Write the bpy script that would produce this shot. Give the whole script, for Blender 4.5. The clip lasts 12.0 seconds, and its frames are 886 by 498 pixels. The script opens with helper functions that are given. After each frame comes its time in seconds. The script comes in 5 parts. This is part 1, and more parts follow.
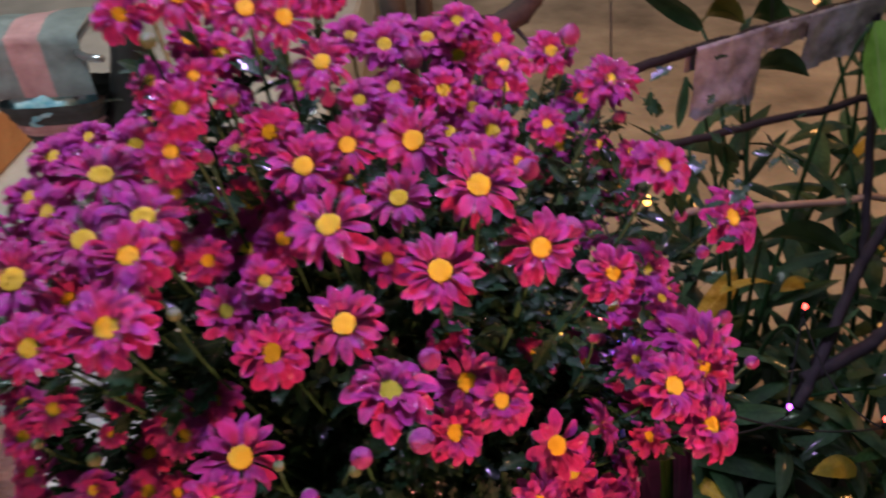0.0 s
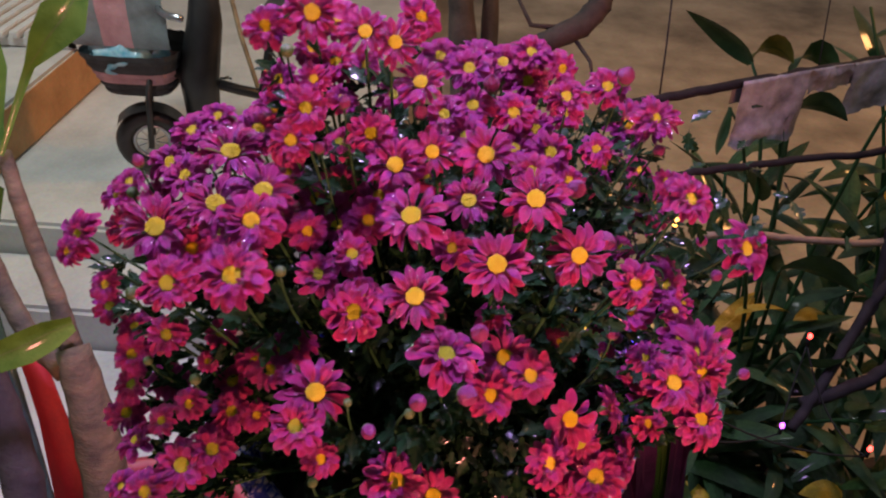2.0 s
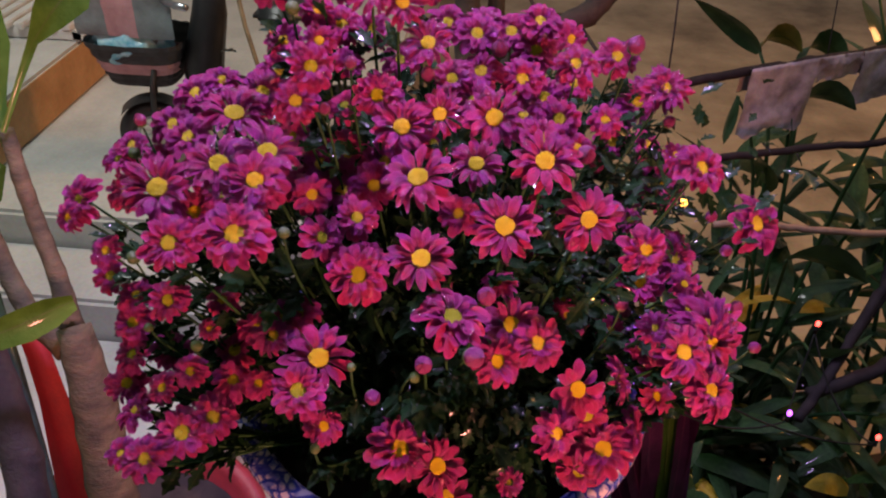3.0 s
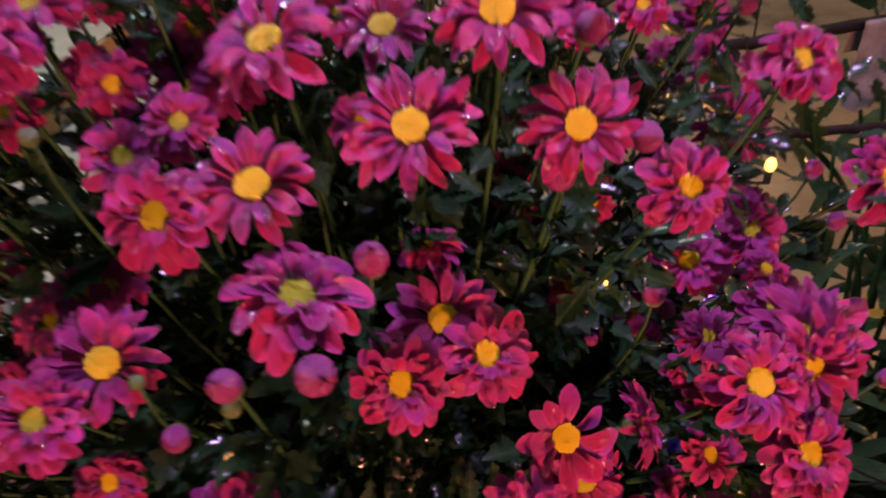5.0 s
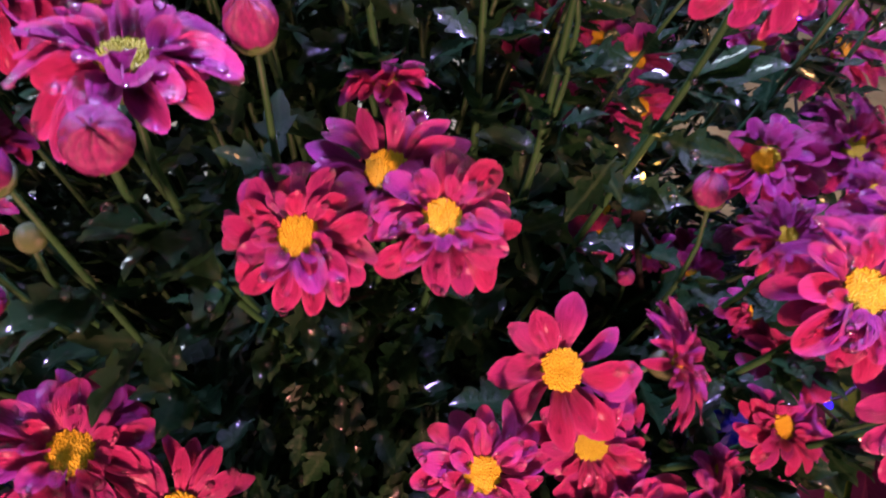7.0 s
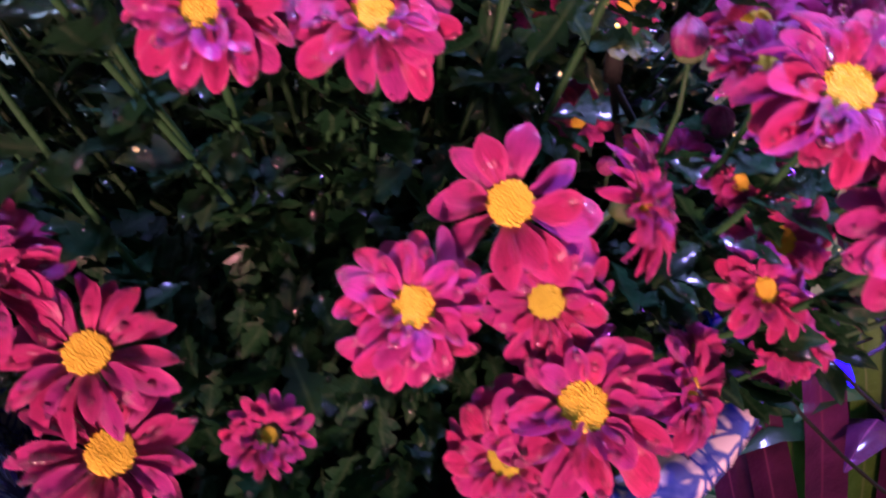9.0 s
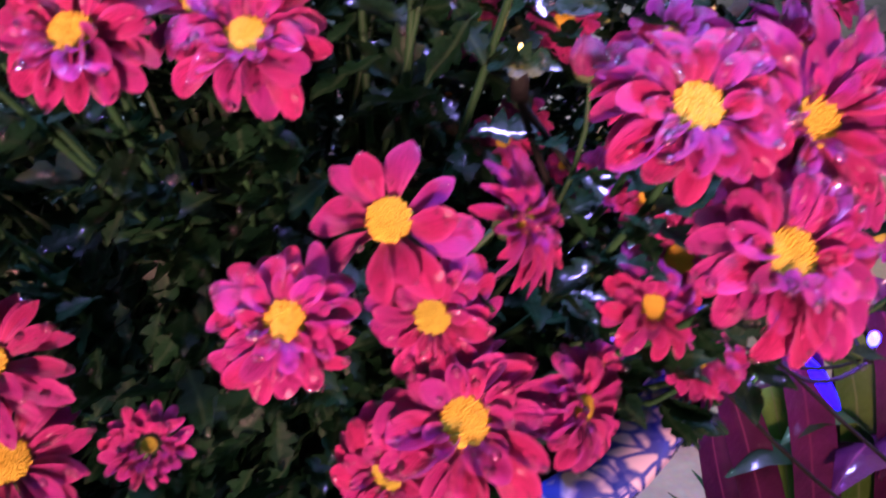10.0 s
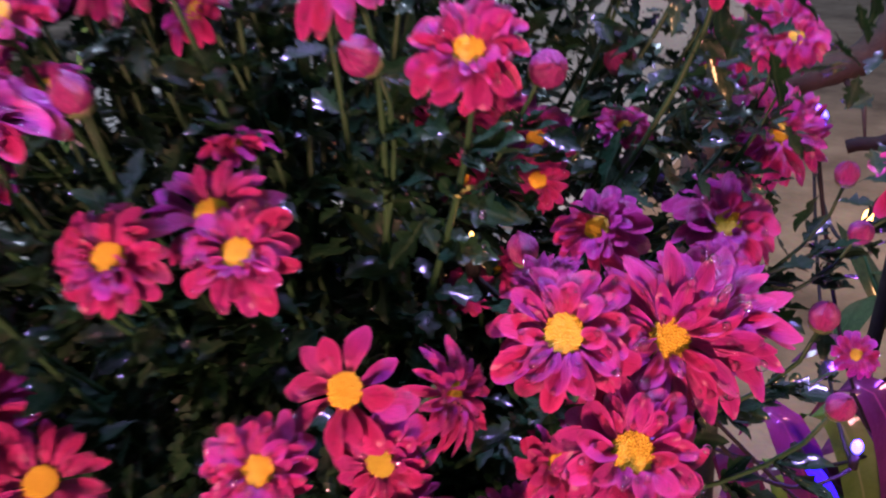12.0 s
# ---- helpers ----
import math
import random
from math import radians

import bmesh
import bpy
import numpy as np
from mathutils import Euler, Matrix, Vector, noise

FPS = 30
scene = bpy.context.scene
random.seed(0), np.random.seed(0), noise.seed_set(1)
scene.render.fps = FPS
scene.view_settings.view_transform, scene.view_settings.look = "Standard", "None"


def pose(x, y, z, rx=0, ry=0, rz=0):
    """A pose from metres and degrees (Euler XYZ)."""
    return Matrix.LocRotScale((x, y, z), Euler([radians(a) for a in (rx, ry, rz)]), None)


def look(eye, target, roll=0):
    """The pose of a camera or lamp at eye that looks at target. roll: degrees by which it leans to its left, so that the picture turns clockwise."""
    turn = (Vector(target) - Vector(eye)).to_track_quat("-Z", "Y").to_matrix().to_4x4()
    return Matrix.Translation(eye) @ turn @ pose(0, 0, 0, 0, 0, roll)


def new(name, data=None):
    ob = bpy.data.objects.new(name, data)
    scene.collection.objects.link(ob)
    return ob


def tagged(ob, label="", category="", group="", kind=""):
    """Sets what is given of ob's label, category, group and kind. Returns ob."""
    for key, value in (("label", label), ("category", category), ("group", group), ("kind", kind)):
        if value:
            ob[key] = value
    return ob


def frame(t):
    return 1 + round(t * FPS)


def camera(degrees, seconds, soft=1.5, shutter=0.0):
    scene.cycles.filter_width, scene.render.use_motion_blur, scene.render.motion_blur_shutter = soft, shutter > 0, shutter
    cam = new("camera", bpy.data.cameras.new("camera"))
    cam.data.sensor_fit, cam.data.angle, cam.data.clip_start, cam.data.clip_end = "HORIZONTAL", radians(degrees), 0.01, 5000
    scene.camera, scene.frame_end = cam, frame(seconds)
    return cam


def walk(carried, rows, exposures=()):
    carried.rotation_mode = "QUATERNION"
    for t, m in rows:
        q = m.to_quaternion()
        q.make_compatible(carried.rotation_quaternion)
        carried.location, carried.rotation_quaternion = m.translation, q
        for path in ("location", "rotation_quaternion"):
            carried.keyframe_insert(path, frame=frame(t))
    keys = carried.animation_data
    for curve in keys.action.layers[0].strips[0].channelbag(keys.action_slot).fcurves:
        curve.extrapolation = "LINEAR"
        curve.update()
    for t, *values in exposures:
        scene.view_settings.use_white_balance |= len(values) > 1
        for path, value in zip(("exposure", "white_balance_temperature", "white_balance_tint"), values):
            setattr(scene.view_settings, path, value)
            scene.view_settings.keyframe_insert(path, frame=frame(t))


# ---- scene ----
# ---- camera ----
cam = camera(58.3, 12.0, soft=2.1, shutter=0.8)
METRES, EYE, TILT, LEAN, TURN = 0.75, 1.25, -35.0, 4.0, 0.0
ROWS = [
    (0.0, 0.0, 0.0, 0.0, 0.0, 0.0, 0.0),
    (0.5, -0.0116, -0.0498, 0.0149, 2.66, -0.46, -2.37),
    (1.0, -0.0182, -0.0919, 0.014, 3.43, -0.96, -4.18),
    (1.5, -0.0082, -0.1202, 0.0152, 2.78, -1.09, -5.99),
    (2.0, -0.027, -0.1309, 0.0066, 1.99, -1.25, -7.35),
    (2.5, -0.035, -0.1417, -0.0167, 1.92, -1.22, -7.7),
    (4.5, 0.0443, 0.0958, -0.0393, 5.94, -1.29, -8.47),
    (5.0, 0.0667, 0.2004, -0.0563, 7.99, -1.39, -9.35),
    (5.5, 0.0945, 0.2609, -0.0786, 9.83, -0.91, -10.29),
    (6.0, 0.112, 0.2985, -0.0956, 11.66, -0.53, -11.41),
    (6.5, 0.1123, 0.3251, -0.1113, 13.17, 0.23, -12.45),
    (7.0, 0.1108, 0.3366, -0.1279, 14.04, 1.08, -13.26),
    (9.0, 0.1492, 0.3778, -0.1876, 16.46, 2.88, -14.69),
    (9.5, 0.1757, 0.3854, -0.1956, 17.48, 3.36, -14.69),
    (10.0, 0.1974, 0.3889, -0.1758, 18.92, 3.62, -15.09),
    (10.5, 0.2215, 0.3876, -0.1547, 20.76, 3.73, -15.29),
    (11.0, 0.2395, 0.384, -0.125, 22.86, 3.66, -15.65),
    (11.5, 0.2476, 0.3826, -0.111, 24.02, 3.88, -16.13),
    (12.0, 0.2579, 0.3318, -0.1089, 24.62, 4.08, -17.12),
]
walk(cam, [(t, pose(0, 0, EYE, TILT, LEAN, TURN) @ pose(METRES * x, METRES * y, METRES * z, 90 + pitch, roll, yaw)) for t, x, y, z, yaw, pitch, roll in ROWS],
     exposures=[(0.0, 0.15, 7000, 8), (2.5, 0.0, 7300, 8), (4.5, -0.2, 7900, 12), (6.5, 0.5, 6500, 6), (9.0, 0.62, 5000, 11), (10.5, 0.72, 5100, 14), (12.0, 0.42, 5700, 18)])

# ---- night light: unseen veranda and street lamps, added lilac and red fills, dim sky ----
world = bpy.data.worlds.new("night")
scene.world = world
world.use_nodes = True
world.node_tree.nodes["Background"].inputs["Color"].default_value = (0.44, 0.46, 0.50, 1)
world.node_tree.nodes["Background"].inputs["Strength"].default_value = 0.36


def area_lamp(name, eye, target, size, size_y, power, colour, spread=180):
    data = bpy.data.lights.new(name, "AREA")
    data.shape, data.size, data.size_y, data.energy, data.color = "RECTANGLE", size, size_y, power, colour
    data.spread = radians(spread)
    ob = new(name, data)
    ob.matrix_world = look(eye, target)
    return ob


# unseen overhead fill, added to turn upward petals purple
LILAC_TOP = area_lamp("lilac_top_fill", (-0.10, 0.72, 2.30), (-0.05, 0.4, 0.95), 0.4, 0.12, 17.0, (0.58, 0.42, 1.0), 90)
STREET = area_lamp("street_light", (1.9, 2.5, 2.6), (0.75, 1.9, 0.0), 0.4, 0.4, 52.0, (1.0, 0.46, 0.18))
# added low fill from the front for red on forward petals, no real lamp
WARM = area_lamp("warm_front_fill", (0.45, -0.85, 0.80), (0.0, 0.4, 0.90), 0.2, 0.2, 4.2, (1.0, 0.32, 0.27), 50)
VERANDA = area_lamp("veranda_light", (-1.5, 1.3, 2.6), (-1.25, 2.0, 0.1), 0.9, 0.2, 34.0, (0.80, 0.92, 1.0))

# ---- materials ----


def material(name):
    m = bpy.data.materials.new(name)
    m.use_nodes = True
    nt = m.node_tree
    return m, nt, nt.nodes["Principled BSDF"]


def link(nt, a, b):
    nt.links.new(a, b)


def noise_tex(nt, scale, detail=4.0, rough=0.55, coord="Object", stretch=(1, 1, 1)):
    tc = nt.nodes.new("ShaderNodeTexCoord")
    mp = nt.nodes.new("ShaderNodeMapping")
    mp.inputs["Scale"].default_value = stretch
    tx = nt.nodes.new("ShaderNodeTexNoise")
    tx.inputs["Scale"].default_value, tx.inputs["Detail"].default_value, tx.inputs["Roughness"].default_value = scale, detail, rough
    link(nt, tc.outputs[coord], mp.inputs["Vector"])
    link(nt, mp.outputs["Vector"], tx.inputs["Vector"])
    return tx


def ramp(nt, source, stops):
    r = nt.nodes.new("ShaderNodeValToRGB")
    els = r.color_ramp.elements
    while len(els) < len(stops):
        els.new(0.5)
    for e, (p, c) in zip(els, stops):
        e.position, e.color = p, (*c, 1)
    link(nt, source, r.inputs["Fac"])
    return r


def mix(nt, fac, a, b, mode="MIX"):
    n = nt.nodes.new("ShaderNodeMix")
    n.data_type, n.blend_type = "RGBA", mode
    for sock, v in ((n.inputs["Factor"], fac), (n.inputs["A"], a), (n.inputs["B"], b)):
        if hasattr(v, "links"):
            link(nt, v, sock)
        elif isinstance(v, tuple):
            sock.default_value = (*v, 1)
        else:
            sock.default_value = v
    return n.outputs["Result"]


def bump(nt, bsdf, height, strength, distance):
    b = nt.nodes.new("ShaderNodeBump")
    b.inputs["Strength"].default_value, b.inputs["Distance"].default_value = strength, distance
    link(nt, height, b.inputs["Height"])
    link(nt, b.outputs["Normal"], bsdf.inputs["Normal"])


def surface(name, dark, light, scale=6.0, rough=0.7, relief=0.002, fine=80.0, spec=0.5, stretch=(1, 1, 1)):
    """Two scales of mottling and a fine relief."""
    m, nt, b = material(name)
    big = noise_tex(nt, scale, 5.0, 0.6, stretch=stretch)
    small = noise_tex(nt, fine, 3.0, 0.6, stretch=stretch)
    c1 = ramp(nt, big.outputs["Fac"], [(0.3, dark), (0.72, light)])
    c2 = mix(nt, 0.25, c1.outputs["Color"], small.outputs["Color"], "OVERLAY")
    link(nt, c2, b.inputs["Base Color"])
    b.inputs["Roughness"].default_value = rough
    b.inputs["Specular IOR Level"].default_value = spec
    bump(nt, b, small.outputs["Fac"], 0.5, relief)
    return m


def translucent(nt, b, colour, amount):
    t = nt.nodes.new("ShaderNodeBsdfTranslucent")
    mx = nt.nodes.new("ShaderNodeMixShader")
    out = nt.nodes["Material Output"]
    if hasattr(colour, "links"):
        link(nt, colour, t.inputs["Color"])
    else:
        t.inputs["Color"].default_value = (*colour, 1)
    mx.inputs["Fac"].default_value = amount
    link(nt, b.outputs["BSDF"], mx.inputs[1])
    link(nt, t.outputs["BSDF"], mx.inputs[2])
    link(nt, mx.outputs["Shader"], out.inputs["Surface"])


def petal_material():
    """Magenta petals: pale claw at the base, long fine veins, hue that differs from petal to petal. UV: u along, v across."""
    m, nt, b = material("petal")
    tc = nt.nodes.new("ShaderNodeTexCoord")
    sep = nt.nodes.new("ShaderNodeSeparateXYZ")
    link(nt, tc.outputs["UV"], sep.inputs["Vector"])
    info = nt.nodes.new("ShaderNodeObjectInfo")
    # pale claw, then a darker stretch that holds the shade between petals
    along = ramp(nt, sep.outputs["X"], [(0.0, (0.62, 0.40, 0.40)), (0.14, (0.50, 0.10, 0.26)), (0.40, (0.38, 0.018, 0.16)), (0.80, (0.54, 0.044, 0.26)), (1.0, (0.68, 0.11, 0.40))])
    geo = nt.nodes.new("ShaderNodeNewGeometry")
    add = nt.nodes.new("ShaderNodeMath")
    wrap = nt.nodes.new("ShaderNodeMath")
    wrap.operation = "FRACT"
    link(nt, info.outputs["Random"], add.inputs[0])
    link(nt, geo.outputs["Random Per Island"], add.inputs[1])
    link(nt, add.outputs["Value"], wrap.inputs[0])
    tint = ramp(nt, wrap.outputs["Value"], [(0.0, (0.68, 0.034, 0.18)), (0.5, (0.60, 0.040, 0.29)), (1.0, (0.48, 0.050, 0.44))])
    base = mix(nt, 0.55, along.outputs["Color"], tint.outputs["Color"])
    veins = noise_tex(nt, 5.0, 3.0, 0.6, "UV", (1.0, 6.0, 1.0))
    base = mix(nt, 0.7, base, ramp(nt, veins.outputs["Fac"], [(0.32, (0.28, 0.28, 0.28)), (0.66, (0.66, 0.66, 0.66))]).outputs["Color"], "OVERLAY")
    # paler edge pigment, with the gleam of wet rims put into it
    rim = ramp(nt, sep.outputs["Y"], [(0.0, (0.55, 0.55, 0.55)), (0.16, (0.06, 0.06, 0.06)), (0.5, (0.0, 0.0, 0.0)), (0.84, (0.06, 0.06, 0.06)), (1.0, (0.55, 0.55, 0.55))])
    base = mix(nt, rim.outputs["Color"], base, (0.72, 0.12, 0.42))
    link(nt, base, b.inputs["Base Color"])
    b.inputs["Roughness"].default_value = 0.42
    b.inputs["Specular IOR Level"].default_value = 0.4
    bump(nt, b, veins.outputs["Fac"], 0.8, 0.03)
    b.inputs["Coat Weight"].default_value, b.inputs["Coat Roughness"].default_value = 0.06, 0.2
    translucent(nt, b, base, 0.16)
    return m


def disc_material(name, low, high):
    m, nt, b = material(name)
    vor = nt.nodes.new("ShaderNodeTexVoronoi")
    tc = nt.nodes.new("ShaderNodeTexCoord")
    vor.inputs["Scale"].default_value = 16.0
    link(nt, tc.outputs["Object"], vor.inputs["Vector"])
    c = ramp(nt, vor.outputs["Distance"], [(0.0, high), (0.75, low)])
    link(nt, c.outputs["Color"], b.inputs["Base Color"])
    b.inputs["Roughness"].default_value = 0.5
    bump(nt, b, vor.outputs["Distance"], 0.5, -0.03)
    return m


def leaf_material(name, dark, light, rough=0.3, scale=40.0, vein=(0.016, 0.042, 0.016)):
    """Wet leaf: blotched green, paler midrib and side veins. UV: u along, v across with the midrib at 0.5."""
    m, nt, b = material(name)
    tx = noise_tex(nt, scale, 4.0, 0.6)
    info = nt.nodes.new("ShaderNodeObjectInfo")
    c = ramp(nt, tx.outputs["Fac"], [(0.3, dark), (0.75, light)])
    hue = nt.nodes.new("ShaderNodeHueSaturation")
    mr = nt.nodes.new("ShaderNodeMapRange")
    mr.inputs["To Min"].default_value, mr.inputs["To Max"].default_value = 0.6, 1.3
    link(nt, info.outputs["Random"], mr.inputs["Value"])
    link(nt, mr.outputs["Result"], hue.inputs["Value"])
    link(nt, c.outputs["Color"], hue.inputs["Color"])
    tc = nt.nodes.new("ShaderNodeTexCoord")
    sep = nt.nodes.new("ShaderNodeSeparateXYZ")
    link(nt, tc.outputs["UV"], sep.inputs["Vector"])
    mid = ramp(nt, sep.outputs["Y"], [(0.46, (0, 0, 0)), (0.5, (1, 1, 1)), (0.54, (0, 0, 0))])
    col = mix(nt, mid.outputs["Color"], hue.outputs["Color"], vein)
    link(nt, col, b.inputs["Base Color"])
    b.inputs["Roughness"].default_value = rough
    b.inputs["Specular IOR Level"].default_value = 0.10
    bump(nt, b, noise_tex(nt, 9 * scale, 3.0, 0.6).outputs["Fac"], 0.5, 0.002)
    b.inputs["Coat Weight"].default_value, b.inputs["Coat Roughness"].default_value = 0.35, 0.10
    translucent(nt, b, col, 0.12)
    return m


def glow(name, colour, strength):
    m, nt, b = material(name)
    b.inputs["Base Color"].default_value = (*colour, 1)
    b.inputs["Emission Color"].default_value = (*colour, 1)
    b.inputs["Emission Strength"].default_value = strength
    return m


def water_material():
    m, nt, b = material("water_drop")
    clear, shine, fr, mx = (nt.nodes.new("ShaderNode" + k) for k in ("BsdfTransparent", "BsdfGlossy", "Fresnel", "MixShader"))
    shine.inputs["Roughness"].default_value = 0.12
    fr.inputs["IOR"].default_value = 1.58
    link(nt, fr.outputs["Fac"], mx.inputs["Fac"])
    link(nt, clear.outputs["BSDF"], mx.inputs[1])
    link(nt, shine.outputs["BSDF"], mx.inputs[2])
    link(nt, mx.outputs["Shader"], nt.nodes["Material Output"].inputs["Surface"])
    return m


def porcelain():
    """White glaze with cobalt brushwork in scrolls."""
    m, nt, b = material("blue_white_porcelain")
    warp = noise_tex(nt, 18.0, 2.0)
    tc = nt.nodes.new("ShaderNodeTexCoord")
    add = mix(nt, 0.08, tc.outputs["Object"], warp.outputs["Color"], "ADD")
    vor = nt.nodes.new("ShaderNodeTexVoronoi")
    vor.feature = "DISTANCE_TO_EDGE"
    vor.inputs["Scale"].default_value = 95.0
    link(nt, add, vor.inputs["Vector"])
    blot = noise_tex(nt, 60.0, 3.0)
    line = ramp(nt, vor.outputs["Distance"], [(0.07, (0.06, 0.09, 0.42)), (0.18, (0.66, 0.66, 0.74))])
    wash = ramp(nt, blot.outputs["Fac"], [(0.40, (0.14, 0.20, 0.60)), (0.52, (0.84, 0.82, 0.84))])
    c = mix(nt, 1.0, line.outputs["Color"], wash.outputs["Color"], "MULTIPLY")
    link(nt, c, b.inputs["Base Color"])
    b.inputs["Roughness"].default_value = 0.12
    b.inputs["Coat Weight"].default_value = 0.6
    return m


PETAL = petal_material()
DISC_YELLOW = disc_material("disc_yellow", (0.52, 0.42, 0.008), (0.82, 0.76, 0.04))
DISC_GREEN = disc_material("disc_green", (0.32, 0.34, 0.01), (0.60, 0.66, 0.03))
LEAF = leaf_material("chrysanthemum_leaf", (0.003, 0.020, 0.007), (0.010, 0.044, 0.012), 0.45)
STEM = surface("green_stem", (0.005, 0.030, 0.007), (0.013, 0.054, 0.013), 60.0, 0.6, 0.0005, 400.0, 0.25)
BUD_GREEN = surface("bud_green", (0.018, 0.052, 0.012), (0.06, 0.11, 0.024), 90.0, 0.4, 0.0005, 500.0)
WATER = water_material()
BUD_PINK = surface("bud_petal", (0.06, 0.008, 0.05), (0.24, 0.024, 0.14), 3.0, 0.36, 0.004, 9.0, stretch=(3, 3, 0.4))
PORCELAIN = porcelain()
# potting soil; also the colour of the shaded ground by the yard
SOIL_AND_SHADE = surface("soil_and_shade", (0.012, 0.009, 0.007), (0.04, 0.03, 0.022), 30.0, 0.95, 0.004, 160.0)
# strong mottling: worn concrete, with leaf shadows put into the dark blotches
CONCRETE = surface("sandy_concrete", (0.13, 0.108, 0.085), (0.44, 0.38, 0.30), 2.2, 0.9, 0.004, 60.0)
STONE = surface("pale_step_stone", (0.40, 0.40, 0.38), (0.62, 0.61, 0.58), 4.0, 0.55, 0.001, 90.0)
# step stone with the orange lamp light put into its colour
WARM_LIT_STONE = surface("warm_lit_stone", (0.36, 0.18, 0.07), (0.56, 0.31, 0.14), 7.0, 0.85, 0.002, 90.0)
PLINTH = surface("dark_plinth", (0.02, 0.018, 0.016), (0.06, 0.055, 0.05), 8.0, 0.85, 0.003, 70.0)
BARK = surface("ringed_bark", (0.034, 0.028, 0.013), (0.15, 0.115, 0.055), 22.0, 0.85, 0.004, 120.0, stretch=(1, 1, 2.5))
BARK_DARK = surface("dark_bark", (0.015, 0.012, 0.010), (0.06, 0.048, 0.04), 20.0, 0.9, 0.004, 120.0)
STRAP = leaf_material("strap_leaf", (0.05, 0.13, 0.015), (0.11, 0.25, 0.04), 0.35, 25.0, (0.12, 0.20, 0.06))
SHRUB = leaf_material("shrub_leaf", (0.012, 0.035, 0.014), (0.035, 0.085, 0.03), 0.4, 25.0)
YELLOWED = leaf_material("yellowed_leaf", (0.30, 0.20, 0.02), (0.50, 0.38, 0.05), 0.5, 25.0, (0.4, 0.3, 0.08))
PURPLE_LEAF = leaf_material("purple_leaf", (0.030, 0.006, 0.026), (0.080, 0.014, 0.060), 0.5, 25.0, (0.14, 0.03, 0.08))
CLOTH = surface("worn_pale_cloth", (0.11, 0.11, 0.09), (0.40, 0.41, 0.36), 24.0, 0.95, 0.002, 260.0)
RAIL = surface("dark_rail", (0.008, 0.007, 0.007), (0.022, 0.020, 0.019), 30.0, 0.85, 0.001, 150.0, 0.15)
BAMBOO = surface("weathered_bamboo", (0.14, 0.09, 0.05), (0.30, 0.21, 0.12), 20.0, 0.7, 0.001, 150.0)
RED_CLOTH = surface("red_ribbon", (0.28, 0.008, 0.012), (0.46, 0.02, 0.022), 10.0, 0.6, 0.001, 200.0)
RED_POT = surface("red_clay", (0.16, 0.012, 0.02), (0.26, 0.025, 0.03), 10.0, 0.5, 0.001, 120.0)
BLACK = surface("black_rubber", (0.010, 0.010, 0.011), (0.03, 0.03, 0.032), 20.0, 0.35, 0.001, 120.0)
CHROME = surface("worn_metal", (0.35, 0.37, 0.40), (0.6, 0.62, 0.66), 20.0, 0.3, 0.0005, 150.0)
CHROME.node_tree.nodes["Principled BSDF"].inputs["Metallic"].default_value = 1.0
PINK_WEAVE = surface("pink_weave", (0.36, 0.20, 0.22), (0.52, 0.32, 0.34), 20.0, 0.7, 0.002, 220.0)
BLACK_WEAVE = surface("dark_weave", (0.015, 0.018, 0.02), (0.05, 0.055, 0.06), 20.0, 0.7, 0.002, 220.0)
GREY_WEAVE = surface("grey_weave", (0.12, 0.16, 0.17), (0.22, 0.28, 0.29), 20.0, 0.7, 0.002, 220.0)
CYAN_FOIL = surface("cyan_plastic", (0.05, 0.30, 0.45), (0.45, 0.70, 0.75), 30.0, 0.2, 0.002, 90.0)
CABLE = surface("dark_cable", (0.006, 0.008, 0.006), (0.014, 0.018, 0.014), 50.0, 0.9, 0.0005, 300.0, 0.08)

# ---- building helpers ----


def link_mesh(name, bm, mat, smooth=True):
    me = bpy.data.meshes.new(name)
    if not smooth:
        bmesh.ops.recalc_face_normals(bm, faces=bm.faces[:])
    bm.to_mesh(me)
    bm.free()
    for p in me.polygons:
        p.use_smooth = smooth
    for mm in (mat if isinstance(mat, (list, tuple)) else [mat]):
        me.materials.append(mm)
    return me


def thing(name, label, category, group="", kind="", at=(0, 0, 0)):
    ob = new(name)
    ob.empty_display_size = 0.05
    ob.location = at
    return tagged(ob, label, category, group, kind)


def part(name, bm, mat, parent, label="", smooth=True):
    """Links a bmesh as one mesh object under a thing or a part."""
    ob = new(name, link_mesh(name, bm, mat, smooth))
    if parent is not None:
        ob.parent = parent
    return tagged(ob, label)


def piece(name, me, parent, m, label=""):
    """An object of its own on a shared mesh."""
    ob = new(name, me)
    ob.parent = parent
    ob.matrix_basis = m
    return tagged(ob, label)


def single(name, bm, mat, label, category, group="", kind="", smooth=True):
    ob = part(name, bm, mat, None, "", smooth)
    return tagged(ob, label, category, group, kind)


